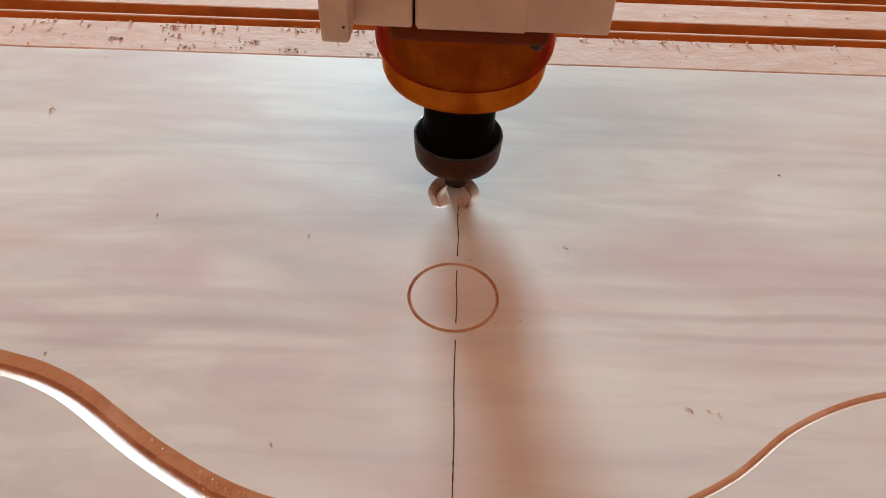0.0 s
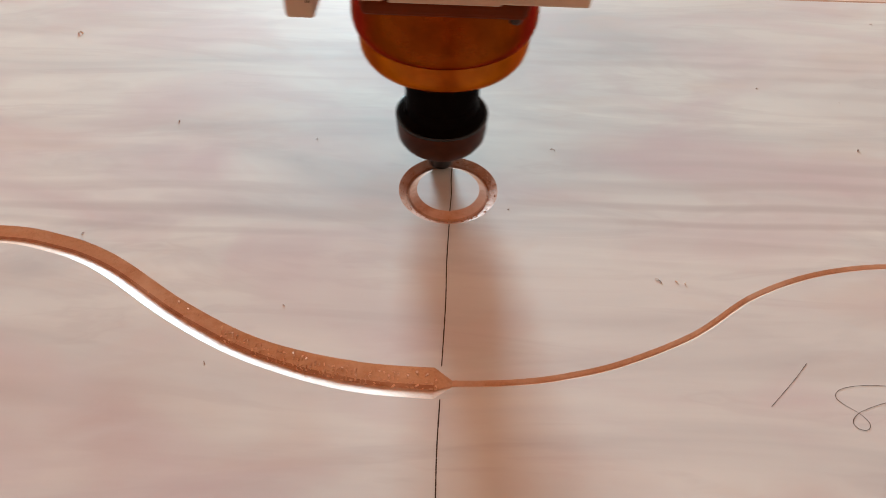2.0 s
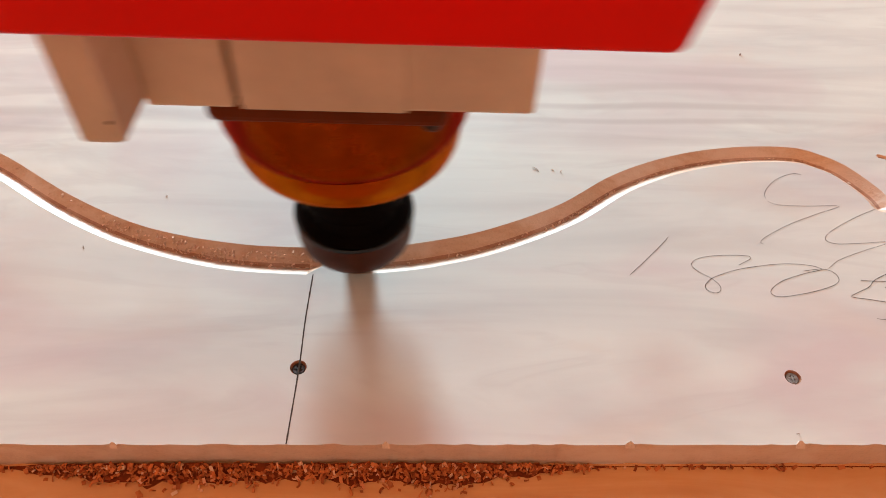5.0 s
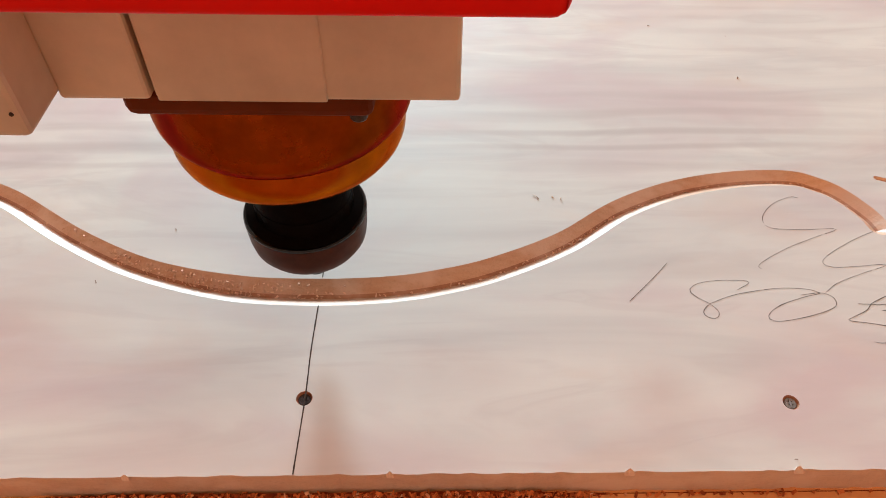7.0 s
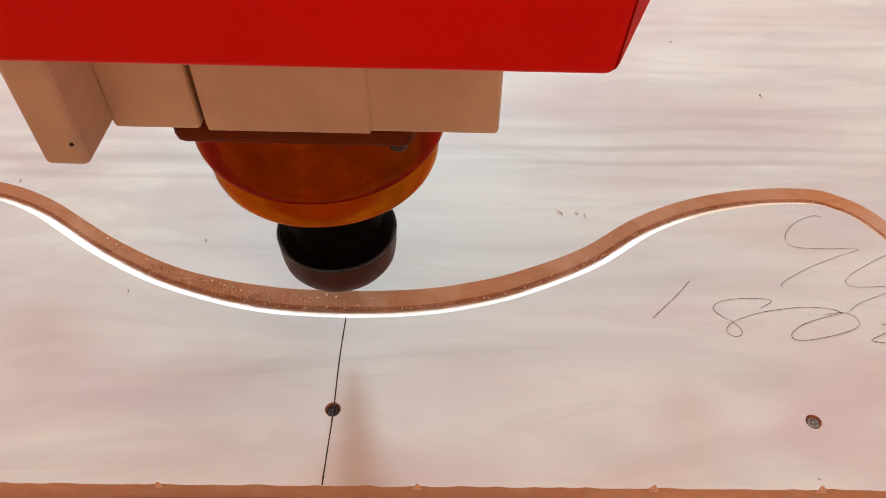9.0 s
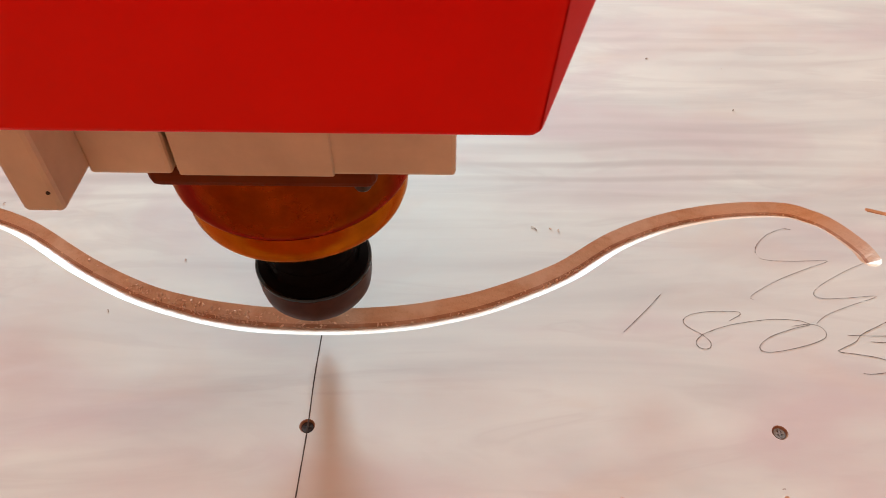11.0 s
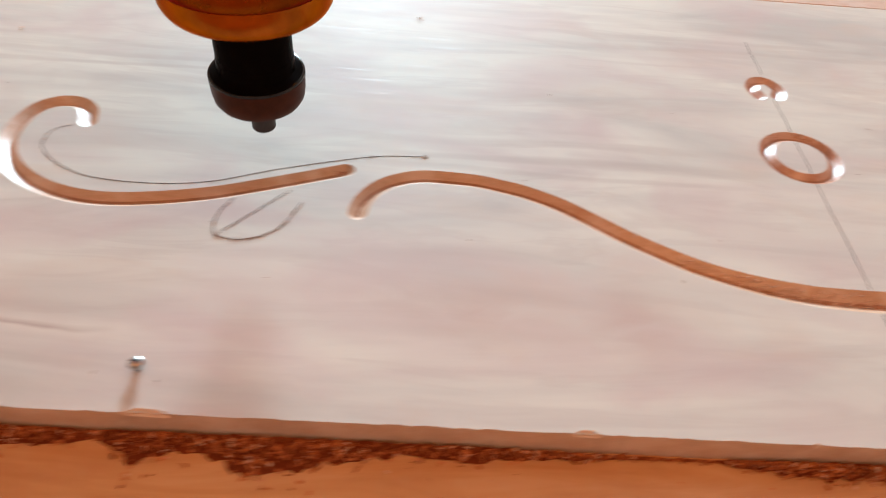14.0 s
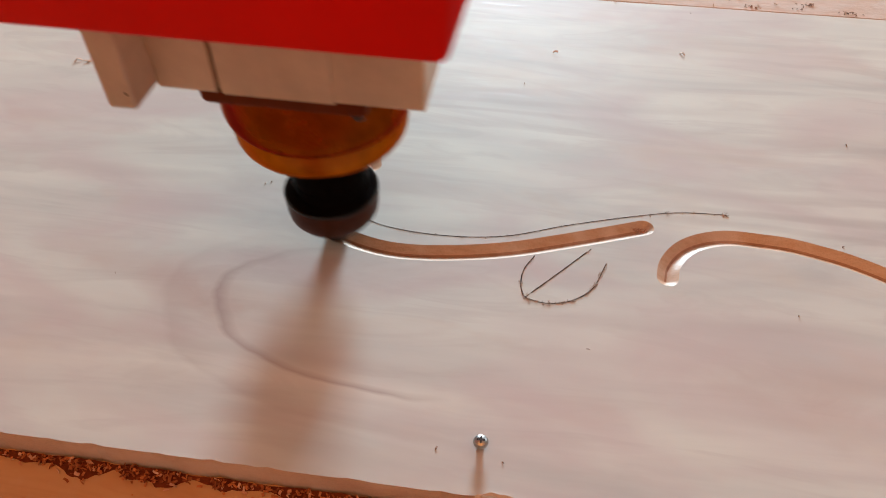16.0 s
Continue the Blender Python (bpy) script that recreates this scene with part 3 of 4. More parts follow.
def pencil_marks():
    line = tagged(new("centre_line"), "thin dark pencil line ruled across the board", "pencil mark")
    for y0, y1 in ((-0.0312, 0.0453), (0.0610, 0.1453), (0.1548, 0.1885), (0.1980, 0.236), (0.266, 0.312)):
        bm = bmesh.new()
        ribbon(bm, [(0.0, y0), (0.0003, y0 + 0.4 * (y1 - y0)), (-0.0002, y0 + 0.7 * (y1 - y0)), (0.0, y1)], 0.0007)
        part("line_stretch", bm, PENCIL, line)
    drawn("handwritten_one", "pencilled figure 1 on the board", [[(0.1559, 0.0711), (0.1481, 0.0623), (0.1352, 0.0491)]], 0.00031)
    drawn("handwritten_eight", "looped pencilled figure 8 on the board", [[(0.1842, 0.0560), (0.1902, 0.0598), (0.1887, 0.0614), (0.1760, 0.0612),
          (0.1667, 0.0591), (0.1630, 0.0554), (0.1653, 0.0517), (0.1703, 0.0478), (0.1729, 0.0436), (0.1713, 0.0405), (0.1677, 0.0407), (0.1662, 0.0433),
          (0.1680, 0.0462), (0.1723, 0.0492), (0.1845, 0.0538), (0.2028, 0.0571), (0.2152, 0.0567), (0.2205, 0.0547)]], 0.00031)
    drawn("handwritten_zero", "flat pencilled figure 0 on the board", [[(0.2117, 0.0534), (0.2205, 0.0547), (0.2251, 0.0527), (0.2256, 0.0486),
          (0.2216, 0.0454), (0.2108, 0.0416), (0.1985, 0.0390), (0.1940, 0.0400), (0.1947, 0.0430), (0.2008, 0.0476), (0.2113, 0.0518), (0.2202, 0.0543)]], 0.00031)
    drawn("handwritten_two", "faint pencilled figure 2 on the board", [[(0.2306, 0.1151), (0.2266, 0.1157), (0.2176, 0.1114), (0.2105, 0.1044),
          (0.2082, 0.0985), (0.2112, 0.0941), (0.2257, 0.0933), (0.2420, 0.0939), (0.2296, 0.0883), (0.2144, 0.0812), (0.2020, 0.0737), (0.1977, 0.0701), (0.1986, 0.0684)]], 0.00026, 0.03)
    drawn("handwritten_two", "faint pencilled figure 2 on the board", [[(0.2590, 0.0925), (0.2476, 0.0869), (0.2329, 0.0778), (0.2279, 0.0724),
          (0.2317, 0.0698), (0.2421, 0.0703), (0.2571, 0.0716), (0.2432, 0.0660), (0.2300, 0.0602), (0.2234, 0.0551)]], 0.00026, 0.03)
    drawn("handwritten_five", "bold pencilled figure 5 on the board", [[(0.2352, 0.0488), (0.2436, 0.0485), (0.2577, 0.0487)],
          [(0.2804, 0.0686), (0.2690, 0.0632), (0.2508, 0.0541), (0.2413, 0.0491), (0.2375, 0.0453), (0.2300, 0.0414), (0.2278, 0.0397), (0.2347, 0.0386),
           (0.2438, 0.0368), (0.2481, 0.0346), (0.2491, 0.0319), (0.2458, 0.0295), (0.2375, 0.0282), (0.2342, 0.0288)],
          [(0.2442, 0.0453), (0.2526, 0.0450), (0.2626, 0.0467), (0.2744, 0.0501)]], 0.00036)
    drawn("scroll_line", "fine scored scroll line beside the carved curl", [SCROLL], 0.00065)
    drawn("leaf_line", "scored leaf outline with a midrib under the curl", LEAF, 0.00072, 0.03)


# ---- screws ----
def flush_screw(x, y, mat, label):
    root = tagged(new("wood_screw"), label, "screw", "screws holding the board")
    root.location = (x, y, -0.0013)
    part("screw_head", lathe([(0.0025, -0.004), (0.0025, 0.0003), (0.0023, 0.0006), (0.0012, 0.0006), (0.0010, 0.0001), (0.0, 0.0)], 24), mat, root, smooth=True)
    bm = bmesh.new()
    box(bm, -0.0018, 0.0018, -0.0003, 0.0003, 0.0004, 0.00075)
    box(bm, -0.0003, 0.0003, -0.0018, 0.0018, 0.0004, 0.00076)
    part("cross_slot", bm, mat, root)


def proud_screw():
    root = tagged(new("wood_screw"), "shiny zinc pan-head screw standing proud of the board", "screw", "screws holding the board")
    root.location = (-0.3550, -0.0165, 0.0)
    part("shank", lathe([(0.0012, -0.006), (0.0013, 0.0), (0.0017, 0.0007), (0.0012, 0.0013), (0.0017, 0.0020), (0.0012, 0.0026), (0.0016, 0.0032)], 20), STEEL, root, smooth=True)
    part("screw_head", lathe([(0.0014, 0.0030), (0.0031, 0.0038), (0.0032, 0.0045), (0.0026, 0.0057), (0.0014, 0.0063), (0.0, 0.0064)], 28), STEEL, root, smooth=True)
    bm = bmesh.new()
    box(bm, -0.0017, 0.0017, -0.0004, 0.0004, 0.0057, 0.0066)
    box(bm, -0.0004, 0.0004, -0.0017, 0.0017, 0.0057, 0.00661)
    part("cross_slot", bm, RUST, root)


# ---- chips and crumbs ----
def flakes(name, label, category, places, mat, lo, hi, seed, lift=0.0, flat=0.5):
    """Many small curled chips, two bent quads thick each, at (x, y, z)."""
    rng = random.Random(seed)
    verts, faces = [], []
    for x, y, z in places:
        ln, wd, th = rng.uniform(lo, hi), rng.uniform(lo, hi) * 0.45, rng.uniform(lo, hi) * 0.12
        m = Euler((rng.gauss(0, flat), rng.gauss(0, flat), rng.uniform(0, 6.3))).to_matrix()
        bend = rng.uniform(0.0, 0.35) * ln
        base = len(verts)
        pts = []
        for sx, up in ((-0.5, 0), (0, bend), (0.5, 0)):
            for sy in (-0.5, 0.5):
                for sz in (0, 1):
                    pts.append(m @ Vector((sx * ln, sy * wd, up + sz * th)))
        low = min(p.z for p in pts)
        verts += [(x + p.x, y + p.y, z + p.z - low + lift) for p in pts]
        for k in (0, 4):
            q = base + k
            faces += [(q, q + 2, q + 6, q + 4), (q + 1, q + 5, q + 7, q + 3), (q, q + 4, q + 5, q + 1), (q + 2, q + 3, q + 7, q + 6)]
        faces += [(base, base + 1, base + 3, base + 2), (base + 8, base + 10, base + 11, base + 9)]
    me = bpy.data.meshes.new(name)
    me.from_pydata(verts, [], faces)
    me.materials.append(mat)
    return tagged(new(name, me), label, category, kind="stuff")


def chip_depth(x):
    """How far the heap of chips reaches out from the board's near edge."""
    d = np.interp(x, [-0.60, -0.535, -0.523, -0.510, -0.489, -0.475, -0.459, -0.445, -0.414, -0.378, -0.369, -0.352, -0.330, -0.297, -0.278, -0.238, -0.207,
                      -0.166, -0.130, -0.100, -0.090, -0.050, -0.028, 0.005, 0.037, 0.055, 0.078, 0.100, 0.120],
                  [0.002, 0.004, 0.010, 0.002, 0.010, 0.0015, 0.005, 0.002, 0.0095, 0.0065, 0.003, 0.014, 0.0085, 0.020, 0.013, 0.0056, 0.007,
                   0.003, 0.0015, 0.0010, 0.0035, 0.0080, 0.0068, 0.0058, 0.0078, 0.0080, 0.0060, 0.0022, 0.0004])
    d *= 0.95 + 0.45 * noise.noise((x * 70, 2, 0)) + 0.35 * noise.noise((x * 190, 5, 0))
    return max(float(d), 0.0003)


def chip_heaps():
    rng = random.Random(9)
    # a low uneven bank of fine dust against the edge
    bm = bmesh.new()
    n, m = 560, 9
    grid = []
    for i in range(n + 1):
        x = -0.80 + 1.30 * i / n
        row = []
        for j in range(m + 1):
            f = j / m
            d = chip_depth(x)
            h = (0.0032 * (1 - f) ** 1.3 + 0.0016 * noise.noise((x * 160, f * 5, 4)) * (1 - f)) * min(1, d / 0.006)
            row.append(bm.verts.new((x, edge_y(x) - 0.0008 - f * d, -THICK + max(h, -0.0002) - (0.0012 if j == m else 0))))
        grid.append(row)
    for a, b in zip(grid, grid[1:]):
        for j in range(m):
            bm.faces.new((a[j], b[j], b[j + 1], a[j + 1]))
    tagged(part("dust_bank", bm, plain_material("red_brown_dust", (0.20, 0.042, 0.012), 0.9, 0, 0.2, 300, 0.6, 0.1), smooth=True),
           "low bank of red-brown sawdust against the board edge", "sawdust", kind="stuff")
    spots = []
    while len(spots) < 2600:
        x = rng.uniform(-0.80, 0.50)
        d = chip_depth(x)
        if rng.random() > d / 0.02 or (x < -0.17 and rng.random() < 0.6):
            continue
        f = abs(rng.gauss(0, 0.5))
        y = edge_y(x) - 0.0015 - f * d
        spots.append((x, y, -THICK + 0.0026 * max(0, 1 - f) * min(1, d / 0.006)))
    flakes("chip_heap", "curled red-brown wood chips along the board edge", "wood chips", spots, CHIP, 0.0009, 0.0032, 21, flat=0.7)
    loose = [(rng.uniform(-0.8, 0.5), -0.045 - abs(rng.gauss(0, 0.03)), -THICK) for _ in range(150)]
    flakes("loose_chips", "scattered wood crumbs on the router bed", "wood chips", loose, CHIP, 0.0006, 0.0018, 22)
    far = []
    for _ in range(60):
        x = rng.uniform(-0.9, 0.9)
        far.append((x, far_y(x) + 0.003 + rng.random() * 0.036, -0.0008))
    for _ in range(230):
        x = rng.uniform(-0.9, 0.9)
        far.append((x, 0.4225 + 0.0183 * x - abs(rng.gauss(0, 0.0016)), -0.0008))
    for _ in range(70):
        x = rng.uniform(-0.9, 0.9)
        far.append((x, 0.467 + 0.0183 * x + rng.uniform(-0.014, 0.014), -0.0008))
    clumps = []
    for _ in range(46):
        x, f = rng.uniform(-0.75, 0.05), rng.uniform(0.05, 0.95)
        for _ in range(rng.randint(3, 16)):
            u = x + rng.gauss(0, 0.0035)
            clumps.append((u, far_y(u) + 0.004 + 0.035 * f + rng.gauss(0, 0.0012), -0.0008))
    flakes("dust_clumps", "small grey-brown clumps of dust on the dusty plank", "sawdust", clumps, SPECK, 0.0008, 0.0026, 28, flat=0.5)
    flakes("pale_shavings", "pale wood shavings scattered on the dusty planks", "wood chips", far, PALE_CHIP, 0.0010, 0.0034, 23)
    known = [(0.055, 0.208), (0.056, 0.2065), (0.099, 0.115), (0.1005, 0.1135), (0.108, 0.114), (0.112, 0.113), (0.186, 0.275), (-0.497, 0.128),
             (-0.494, 0.130), (-0.179, 0.1285), (0.302, 0.013), (0.184, -0.024), (-0.345, -0.022),
             (-0.373, -0.020), (-0.62, 0.048), (-0.55, 0.05)]
    known += [(rng.uniform(-0.7, 0.5), rng.uniform(0.0, 0.38)) for _ in range(16)]
    flakes("board_crumbs", "tiny wood crumbs lying on the board face", "crumbs", [(x, y, 0) for x, y in known], SPECK, 0.0006, 0.0020, 24, flat=0.25)
    light = [(-0.6686, 0.2320), (-0.6660, 0.2316), (-0.6589, 0.2312), (-0.6605, 0.2306), (-0.6379, 0.2270), (-0.6371, 0.2282), (-0.5210, 0.2510), (-0.3390, 0.2950), (-0.2500, 0.3080)]
    flakes("pale_crumbs", "a few pale wood crumbs lying on the board face", "crumbs", [(x, y, 0) for x, y in light], PALE_CHIP, 0.0022, 0.0038, 29, flat=0.3)
    c = spline(MAIN, 0.002)
    inside = []
    for _ in range(210):
        x = rng.choice((rng.gauss(0.115, 0.012), rng.gauss(0.165, 0.012), rng.uniform(0.2, 0.262), rng.uniform(0.02, 0.26)))
        i = int(np.argmin(np.abs(c[:, 0] - x) + (0.05 if x > 0.25 else 0) * 0))
        inside.append((c[i, 0], c[i, 1] - 0.0006 + rng.gauss(0, 0.0007), -0.0040))
    for _ in range(260):
        x = rng.gauss(-0.055, 0.035)
        i = int(np.argmin(np.abs(c[:, 0] - x)))
        f = rng.uniform(-0.1, 0.75)
        inside.append((c[i, 0], c[i, 1] + 0.0065 * f, -0.0048 * (1 - abs(f))))
    curl = []
    for _ in range(420):
        a, f = rng.choice((rng.uniform(0.15, 1.5), rng.uniform(0, 6.28))), rng.uniform(-0.2, 0.9)
        rad = RING_R + RING_W * f
        curl.append((RING_C[0] + rad * math.cos(a), RING_C[1] + rad * math.sin(a), -DEEP * RING_W * (1 - abs(f))))
    for _ in range(60):
        curl.append((-0.2850 + rng.gauss(0, 0.0016), 0.1256 + rng.gauss(0, 0.0012), -0.0022))
    burrs = []
    for line, count in ((SCROLL, 90), (LEAF[0], 24), (LEAF[1], 26), (LEAF[2], 110)):
        c = spline(line, 0.0008)
        for _ in range(count):
            p = c[rng.randrange(len(c))]
            burrs.append((p[0] + rng.gauss(0, 0.0005), p[1] + rng.gauss(0, 0.0005), 0))
    for _ in range(22):
        burrs.append((-0.2385 + rng.gauss(0, 0.0012), 0.1430 + rng.gauss(0, 0.0010), 0))
    flakes("line_burrs", "tiny burrs of wood torn up along the scored lines", "crumbs", burrs, SPECK, 0.0004, 0.0013, 27, flat=0.4)
    flakes("ring_dust", "red-brown dust caught in the carved ring", "sawdust", curl, RED_FUZZ, 0.0004, 0.0012, 26)
    flakes("groove_chips", "small pale chips caught in the carved groove", "wood chips", inside, FUZZ, 0.0006, 0.0021, 25)


# ---- router bed ----
TILT = 1.05


def router_bed():
    root = tagged(new("router_bed"), "orange-brown plywood router bed on a steel base", "machine bed", kind="structure")
    bm = box(bmesh.new(), -1.25, 1.15, -0.62, 0.95, -0.045, -THICK, 0.001, 1)
    part("bed_board", bm, BED, root)
    bm = box(bmesh.new(), -1.2, 1.1, -0.58, 0.91, -0.85, -0.0455, 0.004, 2)
    part("base_cabinet", bm, plain_material("grey_machine_paint", (0.35, 0.34, 0.33), 0.5), root)
    root.rotation_euler = (0, 0, radians(TILT))
    slats = [(0.3865, 0.4245), (0.4367, 0.4395), (0.4520, 0.4820), (0.4942, 0.4970), (0.5095, 0.5600), (0.5722, 0.5750), (0.5875, 0.6600), (0.6722, 0.6750), (0.6875, 0.90)]
    for y0, y1 in slats:
        bm = box(bmesh.new(), -1.2, 1.1, y0, y1, -THICK + 0.0002, -0.0008 if y1 - y0 > 0.01 else -0.0022, 0.0006, 1)
        for f in bm.faces:
            f.material_index = 0 if f.normal.z > 0.5 else 1
        part("slat", bm, [PLANK, SLOT], root)


# ---- room ----
def room():
    x0, x1, y0, z0, z1 = -3.0, EAST_X, -2.9, -0.85, ROOF_Z
    part_ = lambda name, bm, mat, label: tagged(part(name, bm, mat), label, name.split("_")[0], kind="structure")
    part_("floor", box(bmesh.new(), x0, x1, y0, WALL_Y, z0 - 0.1, z0), FLOOR, "grey concrete workshop floor")
    bm = bmesh.new()
    box(bm, x0, FILL_OPENING[0], y0, WALL_Y, z1, z1 + 0.1)
    box(bm, FILL_OPENING[1], x1, y0, WALL_Y, z1, z1 + 0.1)
    box(bm, FILL_OPENING[0], FILL_OPENING[1], y0, FILL_OPENING[2], z1, z1 + 0.1)
    box(bm, FILL_OPENING[0], FILL_OPENING[1], FILL_OPENING[3], WALL_Y, z1, z1 + 0.1)
    part_("ceiling", bm, WALL, "plain tan workshop ceiling with an opening for the added fill")
    # unseen amber sheet, added above the warm fill lamp
    roof = tagged(new("fill_sheet"), "wide amber sheet added over the warm fill opening", "roof light", kind="structure")
    part("sheet", box(bmesh.new(), FILL_OPENING[0], FILL_OPENING[1], FILL_OPENING[2], FILL_OPENING[3], z1 + 0.06, z1 + 0.064), AMBER, roof)
    part_("wall_west", box(bmesh.new(), x0 - 0.15, x0, y0 - 0.15, WALL_Y + 0.15, z0, z1), WALL, "plain tan workshop wall")
    bm = bmesh.new()
    e, f, g, h = EAST
    box(bm, x1, x1 + 0.15, y0 - 0.15, e, z0, z1)
    box(bm, x1, x1 + 0.15, f, WALL_Y + 0.15, z0, z1)
    box(bm, x1, x1 + 0.15, e, f, z0, g)
    box(bm, x1, x1 + 0.15, e, f, h, z1)
    part_("wall_east", bm, WALL, "tan workshop wall with an added fill window")
    side = tagged(new("east_fill_window"), "white-framed side window added for the east fill", "window", kind="structure")
    bm = bmesh.new()
    for u, v, w, k in ((e, e + 0.05, g, h), (f - 0.05, f, g, h), (e + 0.05, f - 0.05, g, g + 0.05), (e + 0.05, f - 0.05, h - 0.05, h)):
        box(bm, x1 + 0.05, x1 + 0.10, u, v, w, k)
    part("window_frame", bm, FRAME, side)
    part("pane", box(bmesh.new(), x1 + 0.07, x1 + 0.076, e + 0.05, f - 0.05, g + 0.05, h - 0.05), GLASS, side).visible_shadow = False
    part_("wall_south", box(bmesh.new(), x0, x1, y0 - 0.15, y0, z0, z1), WALL, "plain tan workshop wall")
    bm = bmesh.new()
    a, b, c, d = WIN
    box(bm, x0, a, WALL_Y, WALL_Y + 0.15, z0, z1)
    box(bm, b, x1, WALL_Y, WALL_Y + 0.15, z0, z1)
    box(bm, a, b, WALL_Y, WALL_Y + 0.15, z0, c)
    box(bm, a, b, WALL_Y, WALL_Y + 0.15, d, z1)
    part_("wall_north", bm, WALL, "tan workshop wall with a wide window")
    win = tagged(new("window_1"), "wide white-framed workshop window", "window", kind="structure")
    bm = bmesh.new()
    for u, v, w, h in ((a, a + 0.05, c, d), (b - 0.05, b, c, d), (a + 0.05, b - 0.05, c, c + 0.05), (a + 0.05, b - 0.05, d - 0.05, d), (-0.65, -0.61, c + 0.05, d - 0.05)):
        box(bm, u, v, WALL_Y + 0.05, WALL_Y + 0.10, w, h)
    part("window_frame", bm, FRAME, win)
    for u, v in ((a + 0.05, -0.65), (-0.61, b - 0.05)):
        pane = part("pane", box(bmesh.new(), u, v, WALL_Y + 0.07, WALL_Y + 0.076, c + 0.05, d - 0.05), GLASS, win)
        pane.visible_shadow = False


# ---- the spindle and its carriage, standing on the cutter's tip ----
def router_spindle():
    root = tagged(new("router_spindle"), "router spindle with black collet nut, beige clamp and red cover", "router spindle")
    part("cutter_bit", lathe([(0.0, 0.0), (0.0007, 0.0006), (0.0056, 0.0041), (0.0062, 0.0050), (0.0062, 0.024)], 32), CARBIDE, root, "short dark vee cutter", True)
    nut = part("collet_nut", lathe([(0.0070, 0.0200), (0.0120, 0.0201), (0.0176, 0.0208), (0.0208, 0.0225), (0.0224, 0.0253), (0.0230, 0.0290), (0.0233, 0.0340),
               (0.0233, 0.0383), (0.0205, 0.0400), (0.0190, 0.0408), (0.0188, 0.0475)], 96), BLACK, root, "glossy black collet nut", True)
    part("nut_band", lathe([(0.0209, 0.0224), (0.0226, 0.0252), (0.0232, 0.0290), (0.0235, 0.0340), (0.0237, 0.0372), (0.0230, 0.0373)], 96), NUT_LOW, nut,
         "nut side with the board's brown reflection in its colour", True)
    part("nut_rim", lathe([(0.0231, 0.0374), (0.0237, 0.0375), (0.0237, 0.0382), (0.0233, 0.0387), (0.0228, 0.0388)], 96), RIM, nut,
         "polished black chamfer of the nut", True)
    part("nut_bore", lathe([(0.0066, 0.0193), (0.0095, 0.0193), (0.0095, 0.0199), (0.0066, 0.0199)], 32), CARBIDE, nut, smooth=True)
    part("shaft", lathe([(0.0186, 0.0450), (0.0186, 0.0760)], 64), BLACK, root, smooth=True)
    part("nose", lathe([(0.0190, 0.0722), (0.0278, 0.0724), (0.0324, 0.0730), (0.0353, 0.0741), (0.0373, 0.0757), (0.0387, 0.0778), (0.0395, 0.0802),
         (0.0399, 0.0850), (0.0400, 0.0930)], 96), NOSE, root, "turned steel nose coloured like the wood it reflects", True).location.x = 0.0005
    part("nose_collar", lathe([(0.0396, 0.0885), (0.0403, 0.0893), (0.0415, 0.0910), (0.0422, 0.0932), (0.0425, 0.0960), (0.0422, 0.1020), (0.0421, 0.1150)], 96),
         COLLAR, root, "steel collar coloured like a duller wood reflection", True).location.x = 0.0005
    bm = box(bmesh.new(), -0.0318, 0.0345, -0.0437, 0.0400, 0.1142, 0.1224, 0.003, 3)
    part("flange_plate", bm, FLANGE, root, "dark brown flange plate")
    part("bolt", lathe([(0.0, -0.002), (0.0022, -0.002), (0.0025, -0.0015), (0.0025, 0.004)], 20), RUST, root).location = (0.0298, -0.0395, 0.1140)
    part("clamp_cheek", box(bmesh.new(), -0.0450, -0.0218, -0.0467, 0.0700, 0.1223, 0.3000, 0.0012, 2), BEIGE, root, "beige painted side of the clamp")
    clamp = part("clamp_block", box(bmesh.new(), -0.0208, 0.0571, -0.0462, 0.0700, 0.1223, 0.3000, 0.0012, 2), BEIGE, root, "beige painted clamp block")
    part("clamp_face", box(bmesh.new(), -0.0198, 0.0233, -0.0472, -0.0457, 0.1224, 0.2995, 0.0004, 1), BEIGE, clamp)
    lug = part("clamp_lug", box(bmesh.new(), -0.0555, -0.0445, -0.0642, 0.0600, 0.1241, 0.3000, 0.0015, 2), BEIGE, root, "beige flange beside the clamp")
    part("bolt_head", lathe([(0.0, -0.0003), (0.0005, -0.0003), (0.0007, 0.001)], 16), RUST, lug).matrix_basis = pose(-0.0465, -0.0642, 0.1311, -90, 0, 0)
    # the cover's east side leans out as it rises
    low = [(-0.1150, -0.0960), (0.0706, -0.0960), (0.0721, -0.0940), (0.0721, 0.0650), (-0.1150, 0.0650)]
    top = [(-0.1150, -0.0960), (0.0905, -0.0960), (0.1400, -0.0600), (0.1400, 0.0650), (-0.1150, 0.0650)]
    bm = bmesh.new()
    lo, hi = [bm.verts.new((*p, 0.1744)) for p in low], [bm.verts.new((*p, 0.4200)) for p in top]
    for k in range(5):
        j = (k + 1) % 5
        bm.faces.new((lo[k], lo[j], hi[j], hi[k]))
    bm.faces.new(lo[::-1])
    bm.faces.new(hi)
    bmesh.ops.bevel(bm, geom=bm.edges[:], offset=0.0018, segments=3, affect="EDGES", profile=0.5)
    part("cover", bm, RED, root, "glossy red sheet-metal cover", True)
    return root


RING_PASS = [(1.0 + 0.61 * k / 10, -90 + 36 * k) for k in range(11)] + [(1.70, 270), (1.85, 180), (1.93, 138), (2.0, 103), (2.1, 50), (2.2, 0), (2.28, -45), (2.36, -90)]


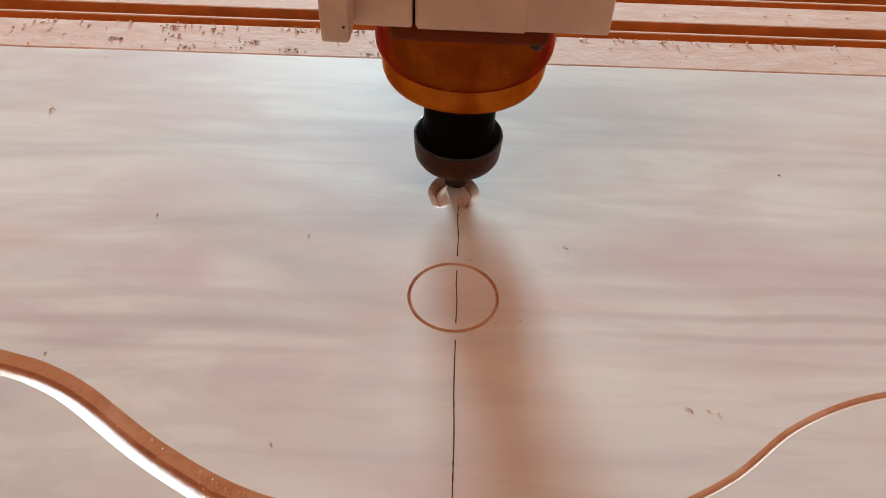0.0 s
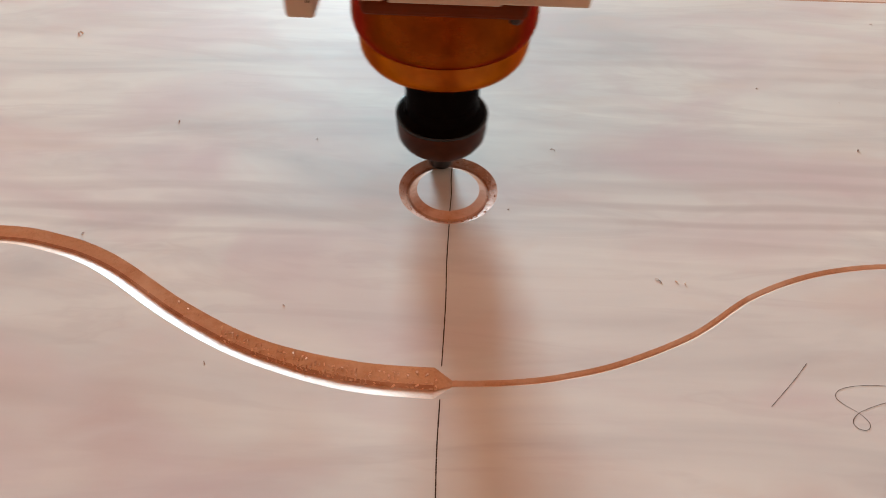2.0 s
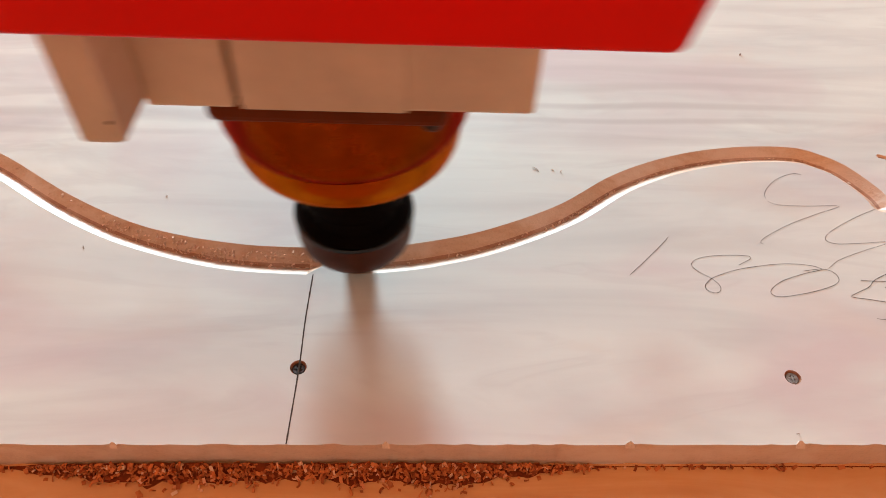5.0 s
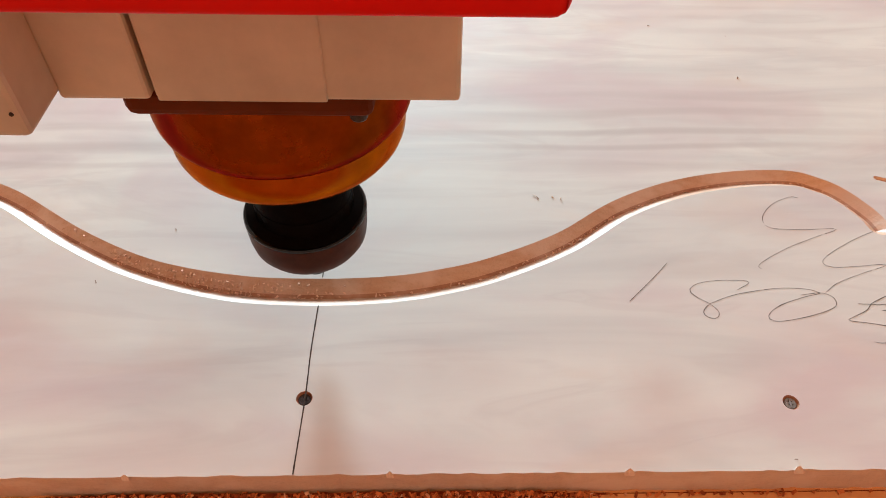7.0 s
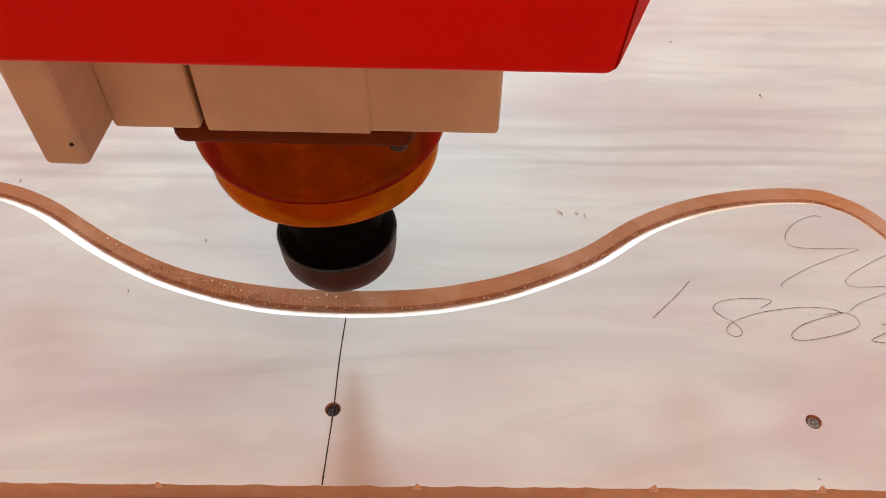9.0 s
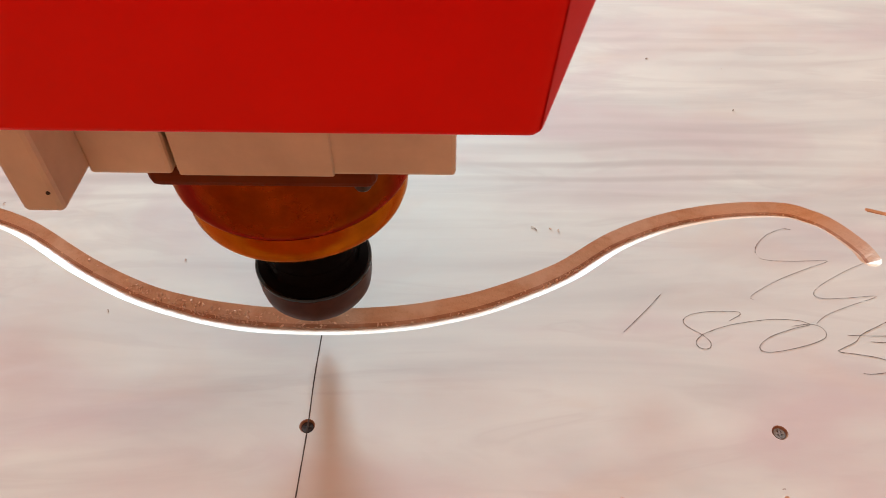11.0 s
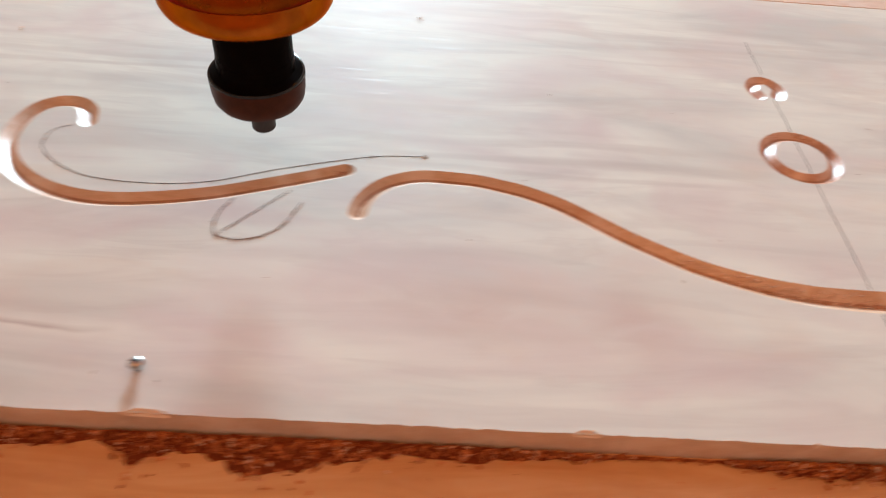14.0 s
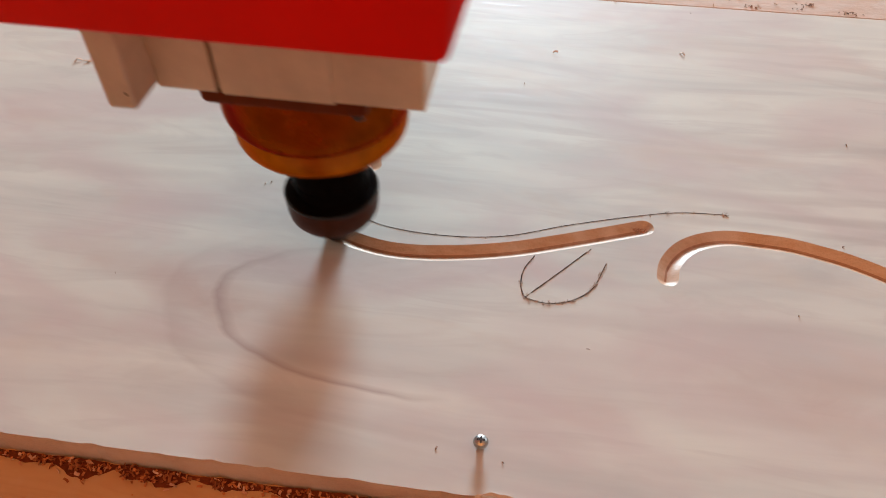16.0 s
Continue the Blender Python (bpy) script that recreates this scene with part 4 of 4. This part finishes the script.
def spindle_rows():
    rows = [(0.0, -0.0019, 0.2569, -0.0048), (0.1, -0.0022, 0.2560, 0.003), (0.3, -0.0030, 0.2490, 0.0145), (0.5, -0.0031, 0.1983, 0.0115), (0.6, -0.0022, 0.1661, 0.0115),
            (0.75, -0.0010, 0.1510, 0.008), (0.9, -0.0012, 0.1503, 0.000)]
    rows += [(t, RING_C[0] + RING_R * math.cos(radians(a)), RING_C[1] + RING_R * math.sin(radians(a)), -0.0038) for t, a in RING_PASS]
    rows += [(2.5, -0.0012, 0.1488, 0.0085), (2.65, 0.004, 0.1455, 0.017), (2.8, 0.0330, 0.1440, 0.0150), (3.0, 0.1082, 0.1261, 0.0169), (3.3, 0.2200, 0.1120, 0.0090),
             (3.5, 0.2703, 0.1041, 0.0064), (3.7, 0.2650, 0.0980, 0.002), (3.83, 0.2640, 0.0960, -0.004)]
    rows += [(3.9, 0.2610, 0.1045, -0.0045), (3.95, 0.2560, 0.1160, -0.0050)]
    rows += [(t, x, main_y(x), -0.0055) for t, x in RIGHT_CUT[1:]]
    rows += [(5.25, 0.002, 0.0535, 0.000), (5.7, 0.0002, 0.0535, 0.0110), (7.5, 0.0001, 0.0542, 0.0134), (8.0, 0.0, 0.0536, 0.0140), (10.5, 0.0, 0.0540, 0.0050),
             (11.0, 0.0010, 0.0528, 0.0053), (11.5, 0.0002, 0.0528, 0.0052), (12.0, 0.0004, 0.0530, 0.0054), (12.5, 0.0001, 0.0526, 0.0055), (13.0, 0.0008, 0.0538, 0.0242),
             (13.3, -0.0690, 0.0640, 0.0290), (13.5, -0.1441, 0.0772, 0.0334), (13.8, -0.2490, 0.1000, 0.0325), (14.0, -0.3236, 0.1155, 0.0307), (14.2, -0.3960, 0.1290, 0.0305),
             (14.5, -0.4368, 0.1385, 0.0306), (15.0, -0.4374, 0.1423, 0.0236), (15.35, -0.4388, 0.1490, 0.0100), (15.5, -0.4390, 0.1510, 0.0005), (15.55, -0.4405, 0.1580, -0.004), (15.6, -0.4465, 0.1682, -0.004),
             (15.7, -0.4660, 0.1695, -0.004), (15.8, -0.4773, 0.1400, -0.004), (15.9, -0.4700, 0.1155, -0.004), (16.0, -0.4450, 0.0945, -0.0035)]
    return [(t, pose(x, y, z)) for t, x, y, z in rows]


def motions():
    walk(spindle, spindle_rows())
    for ob, t in UNCUT:                   # the wood that the cutter takes away
        walk(ob, [(0.0, pose(0, 0, 0)), (t - 0.05, pose(0, 0, 0)), (t + 0.05, pose(0, 0, -0.0085)), (16.0, pose(0, 0, -0.0085))])


room()
router_bed()
panel = carved_panel()
uncut_wood(panel)
pencil_marks()
flush_screw(0.0, 0.0, RUST, "dark countersunk screw sunk flush in the board")
flush_screw(0.19, 0.0, DULL, "grey countersunk screw sunk flush in the board")
proud_screw()
chip_heaps()
spindle = router_spindle()
motions()
